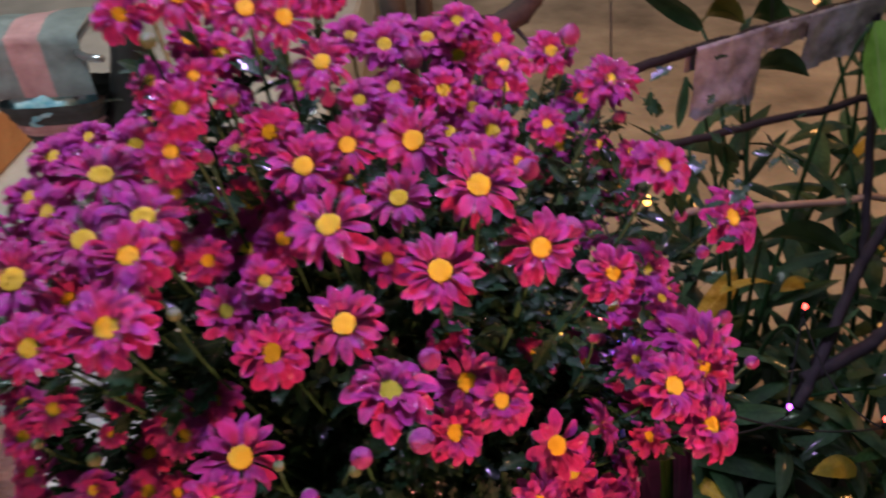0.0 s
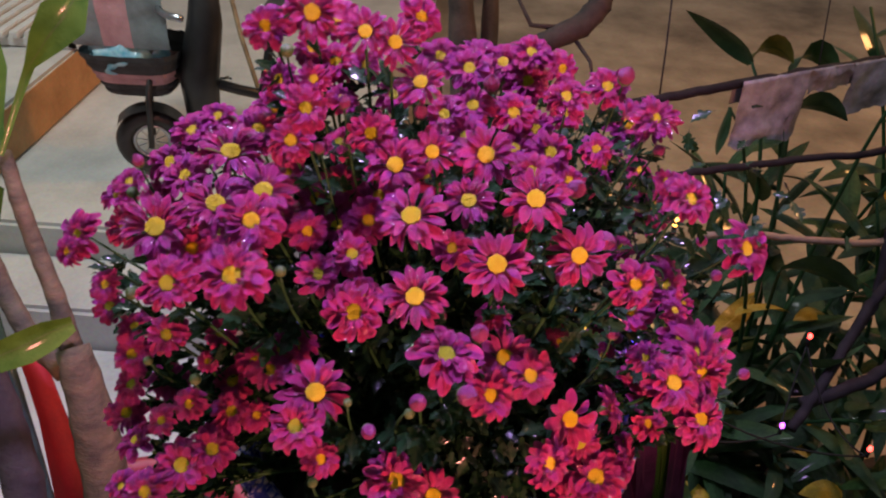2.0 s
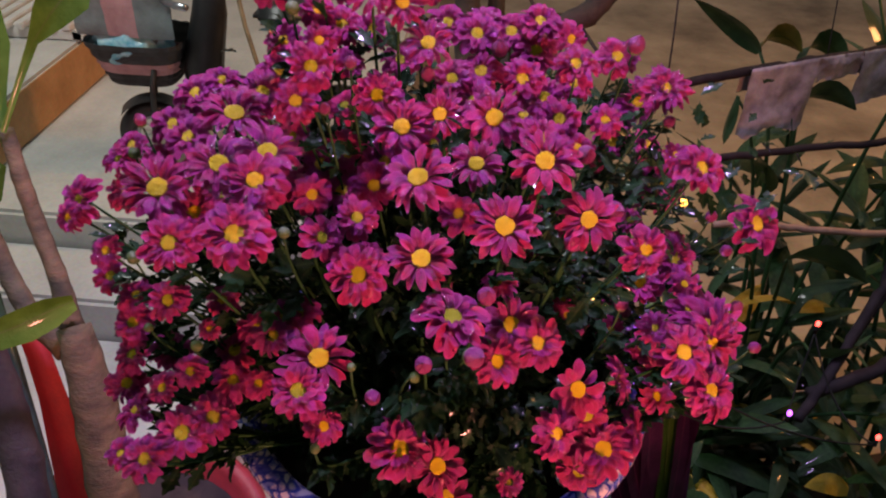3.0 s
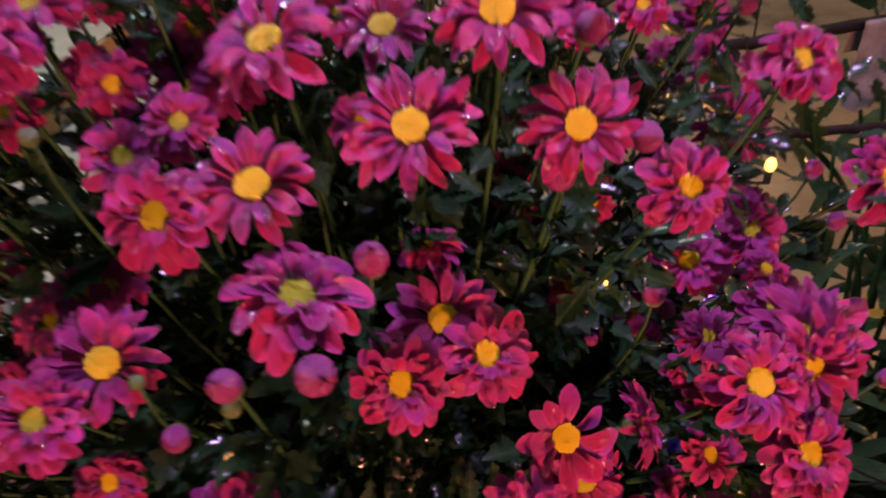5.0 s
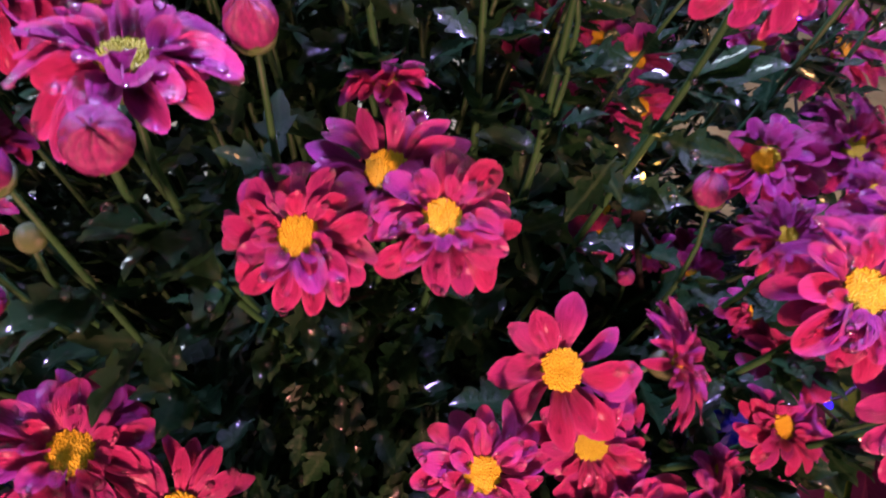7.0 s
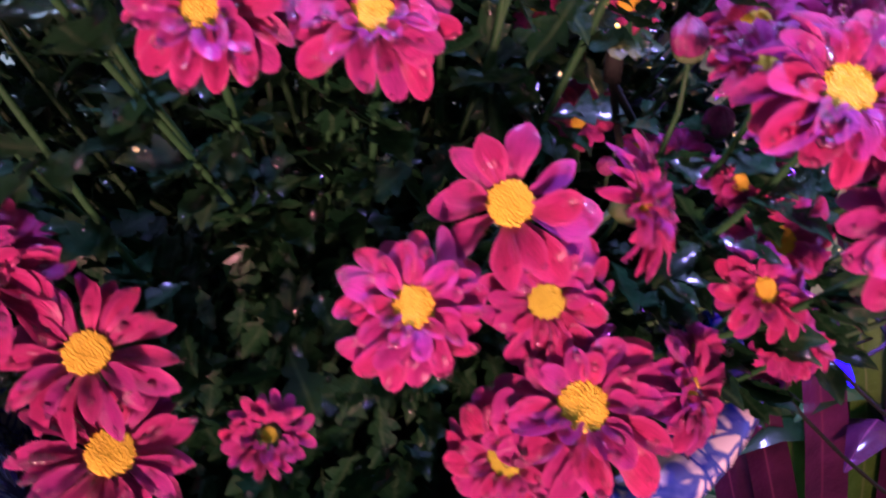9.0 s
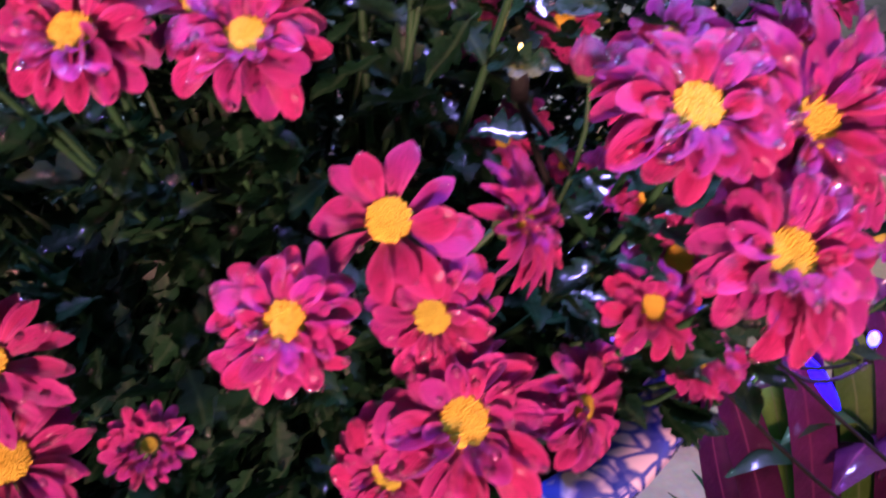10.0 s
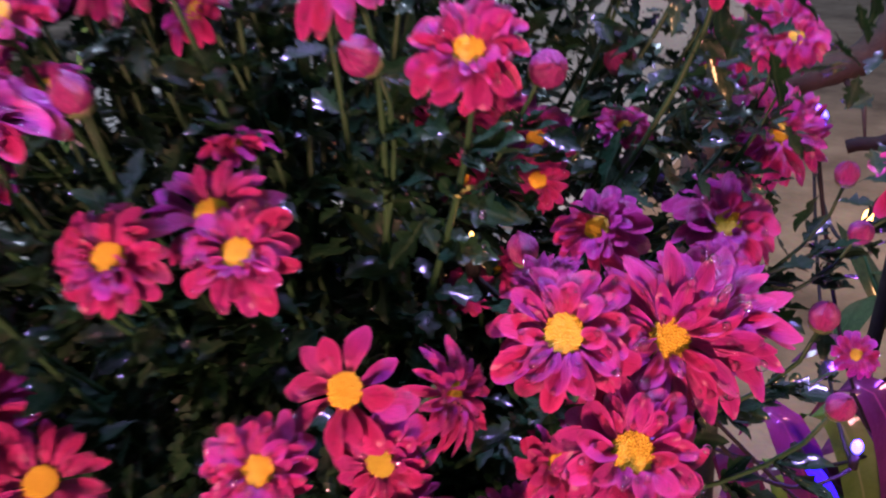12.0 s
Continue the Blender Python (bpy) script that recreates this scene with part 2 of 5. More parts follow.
def tube(bm, pts, radii, sides=7, caps=True):
    """A tapered round tube through points."""
    pts = [Vector(p) for p in pts]
    rings, up = [], Vector((0.31, 0.17, 0.93))
    for i, p in enumerate(pts):
        d = (pts[min(i + 1, len(pts) - 1)] - pts[max(i - 1, 0)]).normalized()
        a = d.cross(up)
        if a.length < 0.05:
            a = d.cross(Vector((1, 0, 0)))
        a.normalize()
        b = d.cross(a)
        r = radii[i] if isinstance(radii, (list, tuple)) else radii
        rings.append([bm.verts.new(p + r * (math.cos(2 * math.pi * k / sides) * a + math.sin(2 * math.pi * k / sides) * b)) for k in range(sides)])
    for r0, r1 in zip(rings, rings[1:]):
        for k in range(sides):
            bm.faces.new((r0[k], r0[(k + 1) % sides], r1[(k + 1) % sides], r1[k]))
    if caps:
        bm.faces.new(rings[0][::-1])
        bm.faces.new(rings[-1])
    return bm


def lathe(bm, profile, sides=48, centre=(0, 0, 0)):
    c = Vector(centre)
    rings = [[bm.verts.new(c + Vector((r * math.cos(2 * math.pi * k / sides), r * math.sin(2 * math.pi * k / sides), z))) for k in range(sides)] for r, z in profile]
    for r0, r1 in zip(rings, rings[1:]):
        for k in range(sides):
            bm.faces.new((r0[k], r0[(k + 1) % sides], r1[(k + 1) % sides], r1[k]))
    bm.faces.new(rings[0][::-1])
    bm.faces.new(rings[-1])
    return bm


def block(bm, lo, hi, bevel=0.006):
    x0, y0, z0 = lo
    x1, y1, z1 = hi
    r = bmesh.ops.create_cube(bm, size=1.0, matrix=Matrix.LocRotScale(((x0 + x1) / 2, (y0 + y1) / 2, (z0 + z1) / 2), None, (x1 - x0, y1 - y0, z1 - z0)))
    if bevel:
        es = list({e for v in r["verts"] for e in v.link_edges})
        bmesh.ops.bevel(bm, geom=es, offset=bevel, segments=2, affect="EDGES", clamp_overlap=True)
    return bm


def curve_points(a, b, c, n=8):
    """A quadratic arc from a by b to c."""
    a, b, c = Vector(a), Vector(b), Vector(c)
    return [(1 - u) ** 2 * a + 2 * u * (1 - u) * b + u * u * c for u in (i / (n - 1) for i in range(n))]


def grid_mesh(bm, rows, uvs=None):
    """A sheet through rows of points, with u along the rows and v across."""
    vs = [[bm.verts.new(p) for p in row] for row in rows]
    uv = bm.loops.layers.uv.verify()
    n, m = len(vs) - 1, len(vs[0]) - 1
    for i in range(n):
        for j in range(m):
            f = bm.faces.new((vs[i][j], vs[i][j + 1], vs[i + 1][j + 1], vs[i + 1][j]))
            for l, (a, b) in zip(f.loops, ((i, j), (i, j + 1), (i + 1, j + 1), (i + 1, j))):
                l[uv].uv = (a / n, b / m)
    return bm


def aim(place, facing, size=1.0, spin=0.0):
    """A pose at place whose z looks along facing."""
    q = Vector(facing).to_track_quat("Z", "Y")
    return Matrix.Translation(place) @ q.to_matrix().to_4x4() @ Matrix.Rotation(spin, 4, "Z") @ Matrix.Scale(size, 4)


def blade(bm, pts, widths, side, fold=0.25, cols=4):
    """A strap leaf through points, folded along its midrib."""
    side = Vector(side).normalized()
    rows = []
    for i, (p, w) in enumerate(zip(pts, widths)):
        p = Vector(p)
        d = (Vector(pts[min(i + 1, len(pts) - 1)]) - Vector(pts[max(i - 1, 0)])).normalized()
        s = (side - d * side.dot(d)).normalized()
        n = s.cross(d)
        rows.append([p + s * w * v + n * fold * w * abs(v) for v in (2 * j / cols - 1 for j in range(cols + 1))])
    return grid_mesh(bm, rows)

# ---- the ground and the steps ----
GROUND_Z = -0.25


def ground():
    bm = bmesh.new()
    rows = []
    span = [-60, -25, -12, -7] + [-5 + 0.25 * i for i in range(41)] + [7, 12, 25, 60]
    for yy in span:
        rows.append([Vector((xx, yy + 2, GROUND_Z + (0.02 * noise.noise((xx * 0.9, yy * 0.9, 0)) if abs(xx) < 6 and abs(yy) < 6 else 0))) for xx in span])
    grid_mesh(bm, rows)
    return single("ground", bm, CONCRETE, "worn sandy concrete yard under warm lamp light, leaf shadows in its mottling", "ground", kind="structure")


ground()


def steps():
    for name, lo, hi, label in (
        ("step_lower", (-4.0, 1.42, GROUND_Z - 0.05), (-0.75, 1.655, -0.07), "pale stone lower step of a veranda"),
        ("step_tread", (-4.0, 1.66, GROUND_Z - 0.05), (-0.50, 4.6, 0.03), "pale stone veranda floor behind the flower pots"),
        ("step_paving", (-4.0, 0.85, GROUND_Z - 0.05), (-0.62, 1.415, -0.19), "pale tiled paving below the veranda steps"),
        ("step_side", (-4.0, 1.80, 0.034), (-1.58, 2.62, 0.20), "pale stone side step catching warm light"),
    ):
        single(name, block(bmesh.new(), lo, hi, 0.012), STONE, label, "step", kind="structure", smooth=False)


steps()


# thin sheet over the riser, coloured orange for the warm light on it
single("lit_riser_panel", block(bmesh.new(), (-1.578, 1.80, 0.036), (-1.572, 2.62, 0.196), 0.002), WARM_LIT_STONE, "side step riser with warm lamp light put into its orange colour", "step riser", kind="structure", smooth=False)


def house_wall():
    bm = block(bmesh.new(), (-4.2, 4.62, GROUND_Z - 0.05), (-0.6, 4.8, 3.0), 0.0)
    single("wall_house", bm, STONE, "pale plastered house wall at the back of the veranda", "wall", kind="structure", smooth=False)


house_wall()

# ---- pot and plinth ----
POT = Vector((-0.067, 0.425, 0.785))


def flower_pot():
    pot = thing("flower_pot", "large blue and white porcelain flower pot full of chrysanthemums", "flower pot", at=(POT.x, POT.y, 0.33))
    z = POT.z - 0.33
    body = lathe(bmesh.new(), [(0.10, 0.0), (0.115, 0.005), (0.118, 0.02), (0.125, 0.05), (0.150, 0.16), (0.164, 0.28), (0.160, 0.36), (0.152, 0.40),
                               (0.156, 0.418), (0.178, z - 0.016), (0.184, z - 0.008), (0.183, z), (0.166, z + 0.001), (0.158, z - 0.012), (0.146, 0.39), (0.14, 0.2), (0.0005, 0.19)], 72)
    part("body", body, PORCELAIN, pot)
    soil = lathe(bmesh.new(), [(0.1455, 0.37), (0.146, 0.385), (0.10, 0.395), (0.03, 0.40), (0.001, 0.402)], 40)
    part("soil", soil, SOIL_AND_SHADE, pot, "dark damp potting soil")
    return pot


flower_pot()
single("plinth", block(bmesh.new(), (POT.x - 0.22, POT.y - 0.2, GROUND_Z - 0.03), (POT.x + 0.22, POT.y + 0.24, 0.33), 0.01), PLINTH, "dark weathered stone plinth under the flower pot", "plinth", smooth=False)
# ---- dark ground by the yard, shade put into its colour ----


def shaded_ground():
    # sheet in the dark soil colour, added to darken ground that lies in shade
    bm = bmesh.new()
    rows = []
    for j in range(26):
        y = -0.35 + 1.65 * j / 25
        rows.append([Vector((x, y + 0.05 * math.sin(7 * x), GROUND_Z + 0.01 + (0.035 + 0.02 * noise.noise((x * 6, y * 6, 3))) * min(1, 6 * min(j, 25 - j, i, 40 - i) / 25))) for i, x in ((i, -0.35 + 1.85 * i / 40) for i in range(41))])
    grid_mesh(bm, rows)
    single("shaded_ground", bm, SOIL_AND_SHADE, "dark ground sheet beside the yard, shade put into its colour", "soil bed", kind="structure")


shaded_ground()

# ---- the small tree in a red pot ----


def leaf_blade(name, pts, widths, side, mat, parent, fold=0.3, label=""):
    return part(name, blade(bmesh.new(), pts, widths, side, fold), mat, parent, label)


def ringed(bm, pts, radii, rings=7):
    """A trunk with swollen rings where old leaves fell."""
    pts = [Vector(p) for p in pts]
    out, rad = [], []
    for (a, b), (r, s) in zip(zip(pts, pts[1:]), zip(radii, radii[1:])):
        for k in range(rings):
            u = k / rings
            out.append(a.lerp(b, u))
            rad.append((r + (s - r) * u) * (1.06 if k % 3 == 0 else 0.98))
    out.append(pts[-1])
    rad.append(radii[-1])
    return tube(bm, out, rad, 12)


def potted_tree():
    tree = thing("potted_tree", "small grey-barked tree with forked trunk and strap leaves", "potted tree", at=(-0.465, 0.467, 0.327))
    o = tree.location
    loc = lambda *ps: [Vector(p) - o for p in ps]
    part("trunk", ringed(bmesh.new(), loc((-0.457, 0.452, 0.391), (-0.474, 0.492, 0.482), (-0.497, 0.541, 0.568), (-0.528, 0.588, 0.638)), [0.030, 0.028, 0.026, 0.020], 5), BARK, tree)
    part("branch", ringed(bmesh.new(), loc((-0.527, 0.585, 0.632), (-0.554, 0.624, 0.690), (-0.590, 0.666, 0.734), (-0.614, 0.696, 0.779), (-0.641, 0.735, 0.819)), [0.014, 0.011, 0.0105, 0.010, 0.009], 5), BARK, tree)
    part("branch", ringed(bmesh.new(), loc((-0.535, 0.575, 0.612), (-0.585, 0.596, 0.638), (-0.620, 0.627, 0.668), (-0.662, 0.670, 0.716), (-0.699, 0.713, 0.779)), [0.017, 0.013, 0.012, 0.0115, 0.011], 5), BARK, tree)
    leaf_blade("leaf", loc((-0.632, 0.716, 0.826), (-0.612, 0.744, 0.879), (-0.593, 0.766, 0.924), (-0.564, 0.768, 0.957), (-0.540, 0.776, 0.982), (-0.518, 0.802, 1.014)), [0.003, 0.004, 0.006, 0.019, 0.027, 0.006], (0.8, 0.3, -0.5), STRAP, tree)
    leaf_blade("leaf", loc((-0.517, 0.588, 0.679), (-0.537, 0.568, 0.678), (-0.559, 0.549, 0.673), (-0.585, 0.531, 0.668), (-0.616, 0.522, 0.659)), [0.010, 0.020, 0.022, 0.018, 0.004], (0.1, 0.3, 0.9), STRAP, tree)
    leaf_blade("leaf", loc((-0.641, 0.723, 0.802), (-0.656, 0.759, 0.853), (-0.653, 0.787, 0.909), (-0.666, 0.823, 0.959)), [0.004, 0.010, 0.013, 0.004], (0.8, 0.3, -0.4), STRAP, tree)
    leaf_blade("leaf", loc((-0.650, 0.718, 0.780), (-0.668, 0.695, 0.750), (-0.685, 0.660, 0.704)), [0.006, 0.02, 0.004], (0.8, 0.3, 0.4), STRAP, tree)
    pot = lathe(bmesh.new(), [(0.11, GROUND_Z - o.z + 0.03), (0.13, GROUND_Z - o.z + 0.04), (0.165, 0.0), (0.18, 0.01), (0.182, 0.045), (0.17, 0.05), (0.155, 0.04), (0.15, 0.0), (0.01, -0.005)], 48)
    part("pot", pot, RED_POT, tree, "dark red glazed pot")
    part("soil", lathe(bmesh.new(), [(0.145, 0.0), (0.15, 0.012), (0.05, 0.02), (0.002, 0.02)], 32), SOIL_AND_SHADE, tree)
    bm = blade(bmesh.new(), loc((-0.638, 0.636, 0.597), (-0.607, 0.605, 0.569), (-0.583, 0.573, 0.522), (-0.564, 0.543, 0.460), (-0.537, 0.508, 0.392)), [0.010, 0.016, 0.018, 0.026, 0.04], (1, 0.3, 0.2), 0.5)
    tagged(single("ribbon", bm, RED_CLOTH, "", ""), "bright red ribbon tied by the tree trunk", "ribbon").location = o
    side = thing("bare_trunk", "dark green-grey bare trunk leaning beside the red pot", "tree trunk", at=(-0.559, 0.425, 0.366))
    o2 = side.location
    part("trunk", ringed(bmesh.new(), [Vector(p) - o2 for p in ((-0.559, 0.425, 0.366), (-0.594, 0.505, 0.481), (-0.629, 0.556, 0.555), (-0.664, 0.603, 0.624))], [0.025, 0.024, 0.022, 0.018], 5), BARK_DARK, side)
    part("stake", tube(bmesh.new(), [Vector(p) - o2 for p in ((-0.554, 0.464, 0.368), (-0.599, 0.537, 0.474), (-0.635, 0.590, 0.550), (-0.671, 0.642, 0.627))], 0.013, 10), GREEN_PIPE, side, "dark green plastic pipe stake")


GREEN_PIPE = surface("green_pipe", (0.02, 0.05, 0.045), (0.05, 0.10, 0.09), 20.0, 0.25, 0.0005, 120.0)
potted_tree()

# ---- small bicycle with a woven basket on the veranda ----


def torus(bm, r, s, m, n=32, k=10):
    vs = [[bm.verts.new(m @ Vector(((r + s * math.cos(b)) * math.cos(a), (r + s * math.cos(b)) * math.sin(a), s * math.sin(b)))) for b in (2 * math.pi * j / k for j in range(k))] for a in (2 * math.pi * i / n for i in range(n))]
    for i in range(n):
        for j in range(k):
            bm.faces.new((vs[i][j], vs[(i + 1) % n][j], vs[(i + 1) % n][(j + 1) % k], vs[i][(j + 1) % k]))
    return bm


def bicycle():
    hub = Vector((-1.101, 1.985, 0.157))
    hub.z = 0.034 + 0.105
    bike = thing("bicycle", "small dark child bicycle parked on the veranda", "bicycle", at=(hub.x, hub.y, 0.034))
    h = Vector((0, 0, 0.105))
    wheel = Matrix.Translation(h) @ Matrix.Rotation(radians(-70), 4, "Z") @ Matrix.Rotation(radians(90), 4, "Y")
    w = part("wheel", torus(bmesh.new(), 0.080, 0.025, wheel), BLACK, bike)
    part("rim", torus(bmesh.new(), 0.052, 0.007, wheel), CHROME, w)
    for k in range(10):
        a = 2 * math.pi * k / 10
        part("spoke", tube(bmesh.new(), [wheel @ Vector((0.01 * math.cos(a), 0.01 * math.sin(a), 0)), wheel @ Vector((0.052 * math.cos(a), 0.052 * math.sin(a), 0))], 0.0016, 5), CHROME, w)
    d = Matrix.Rotation(radians(-70), 4, "Z") @ Vector((0, 1, 0))
    s = Vector((d.y, -d.x, 0))
    bm = bmesh.new()
    rows = [[h + d * 0.115 * math.cos(a) + Vector((0, 0, 0.115 * math.sin(a))) + s * v for v in (-0.035, -0.02, 0.02, 0.035)] for a in (0.5 + 1.9 * i / 14 for i in range(15))]
    part("mudguard", grid_mesh(bm, rows), BLACK, bike)
    for q in (-1, 1):
        part("fork", tube(bmesh.new(), [h + s * 0.045 * q, h + s * 0.045 * q + Vector((0, 0, 0.16)) + d * 0.02, h + s * 0.02 * q + Vector((0, 0, 0.24)) + d * 0.04], 0.009, 8), BLACK, bike)
    part("frame", tube(bmesh.new(), [h + Vector((0, 0, 0.24)) + d * 0.04, h + d * 0.28 + Vector((0, 0, 0.14)), h + d * 0.52 + Vector((0, 0, 0.06))], 0.016, 10), BLACK, bike)
    part("frame", tube(bmesh.new(), [h + Vector((0, 0, 0.40)) + d * 0.07, h + Vector((0, 0, 0.22)) + d * 0.035], 0.015, 10), CHROME, bike, "worn chrome head tube")
    part("handlebar", tube(bmesh.new(), curve_points(h + Vector((0, 0, 0.44)) - s * 0.2 + d * 0.16, h + Vector((0, 0, 0.40)) + d * 0.02, h + Vector((0, 0, 0.44)) + s * 0.2 + d * 0.16, 10), 0.010, 8), CHROME, bike)
    part("body_panel", tube(bmesh.new(), [h + d * 0.16 + Vector((0, 0, 0.02)), h + d * 0.17 + Vector((0, 0, 0.20)), h + d * 0.21 + Vector((0, 0, 0.36)), h + d * 0.23 + Vector((0, 0, 0.52))], [0.045, 0.06, 0.05, 0.03], 12), BLACK, bike, "black plastic body panel")
    part("saddle_post", tube(bmesh.new(), [h + d * 0.34 + Vector((0, 0, 0.10)), h + d * 0.40 + Vector((0, 0, 0.34))], 0.014, 8), BLACK, bike)
    part("saddle", block(bmesh.new(), tuple(h + d * 0.42 + Vector((-0.07, -0.10, 0.33))), tuple(h + d * 0.42 + Vector((0.07, 0.10, 0.38))), 0.02), BLACK, bike)
    back = wheel.copy()
    back.translation = h + d * 0.56
    part("wheel", torus(bmesh.new(), 0.080, 0.025, back), BLACK, bike)
    # basket with its bundle
    c = Vector((-1.120, 2.054, 0.288)) - hub + h
    basket = thing("basket", "woven dark basket with a pink band on the small bicycle", "basket", at=tuple(c + bike.location))
    for z0, z1, mat, lab in ((0.0, 0.040, BLACK_WEAVE, ""), (0.040, 0.075, PINK_WEAVE, "dusty pink woven band"), (0.075, 0.135, BLACK_WEAVE, "")):
        bm = bmesh.new()
        n = 44
        ring = lambda z, r: [Vector(((0.085 + 0.34 * z + r) * math.copysign(abs(math.cos(a)) ** 0.5, math.cos(a)) * 1.12, (0.085 + 0.34 * z + r) * math.copysign(abs(math.sin(a)) ** 0.5, math.sin(a)) * 0.85, z)) for a in (2 * math.pi * i / n for i in range(n))]
        lv = [[bm.verts.new(p) for p in ring(z, 0.004 if k % 2 else 0.0)] for k, z in enumerate(z0 + (z1 - z0) * i / 4 for i in range(5))]
        for i in range(0, n, 2):
            for rg in lv:
                rg[i].co *= 1.02
        for r0, r1 in zip(lv, lv[1:]):
            for i in range(n):
                bm.faces.new((r0[i], r0[(i + 1) % n], r1[(i + 1) % n], r1[i]))
        if z0 == 0.0:
            bm.faces.new(lv[0][::-1])
        part("band", bm, mat, basket, lab, smooth=False)
    bag = thing("plastic_bag", "crumpled shiny cyan plastic bag in the basket", "bag", at=tuple(c + bike.location + Vector((-0.02, -0.02, 0.02))))
    bm = bmesh.new()
    bmesh.ops.create_icosphere(bm, subdivisions=4, radius=0.105)
    for v in bm.verts:
        v.co *= 1 + 0.18 * noise.noise(v.co * 28) + 0.1 * noise.noise(v.co * 70)
        v.co.x *= 1.1
        v.co.y *= 0.8
        v.co.z = v.co.z * 0.75 + 0.085
    part("bag", bm, CYAN_FOIL, bag)
    cover = thing("folded_cloth", "grey checked cloth with a pink stripe over the basket", "cloth", at=tuple(c + bike.location + Vector((0.0, 0.02, 0.175))))
    for k, (x0, x1, mat) in enumerate(((-0.145, -0.055, GREY_WEAVE), (-0.055, 0.035, PINK_WEAVE), (0.035, 0.14, GREY_WEAVE))):
        bm = bmesh.new()
        rows = []
        for j in range(17):
            u = j / 16
            y, z = (-0.105, -0.02 + 0.16 * u * 2) if u < 0.5 else (-0.105 + 0.22 * (u - 0.5) * 2, 0.14 + 0.02 * math.sin(math.pi * (u - 0.5) * 2))
            rows.append([Vector((x0 + (x1 - x0) * i / 5, y + 0.012 * noise.noise((8 * (x0 + i * 0.02), 6 * u, 1)), z + 0.012 * noise.noise((7 * (x0 + i * 0.02), 5 * u, 4)))) for i in range(6)])
        part("stripe", grid_mesh(bm, rows), mat, cover, "pink stripe" if k == 1 else "")
    # lean pole beside it
    tagged(single("broom_handle", tube(bmesh.new(), [(-0.831, 2.304, 0.032), (-0.969, 2.502, 0.289), (-1.063, 2.683, 0.463)], 0.008, 8), BAMBOO, "", ""), "thin pale wooden pole leaning by the bicycle", "pole")


bicycle()


def slat_bench():
    bench = thing("slatted_bench", "white slatted low bench on the veranda step", "bench", at=(-1.837, 2.708, 0.253))
    o = bench.location
    d = (Vector((-1.726, 2.675, 0.194)) - Vector((-1.959, 2.651, 0.190))).normalized()
    d.z = 0
    for k in range(9):
        m = Matrix.Translation(d * (-0.22 + 0.055 * k))
        bm = block(bmesh.new(), (-0.018, -0.25, -0.012), (0.018, 0.25, 0.012), 0.004)
        bmesh.ops.transform(bm, matrix=m, verts=bm.verts[:])
        part("slat", bm, WHITE_PAINT, bench, smooth=False)
    for y in (-0.2, 0.2):
        bm = block(bmesh.new(), (-0.28, y - 0.02, -0.05), (0.28, y + 0.02, -0.013), 0.004)
        part("bearer", bm, WHITE_PAINT, bench, smooth=False)
        for x in (-0.25, 0.25):
            part("leg", block(bmesh.new(), (x - 0.02, y - 0.02, 0.238 - o.z), (x + 0.02, y + 0.02, -0.051), 0.004), WHITE_PAINT, bench, smooth=False)


WHITE_PAINT = surface("white_paint", (0.55, 0.55, 0.52), (0.72, 0.72, 0.70), 8.0, 0.5, 0.0008, 90.0)
slat_bench()

# ---- pole fence with rags ----


def rod(name, pts, radius, mat, parent, label="", wobble=0.006, seed=0):
    pts = [Vector(p) for p in pts]
    out = []
    for a, b in zip(pts, pts[1:]):
        out += [a.lerp(b, k / 8) + Vector([wobble * noise.noise((seed + 9 * k / 8, 3.1 * i, len(out))) for i in range(3)]) for k in range(8)]
    out.append(pts[-1])
    rad = [radius * (1 + 0.12 * noise.noise((seed, i * 0.9, 0))) for i in range(len(out))]
    return part(name, tube(bmesh.new(), out, rad, 8), mat, parent, label)


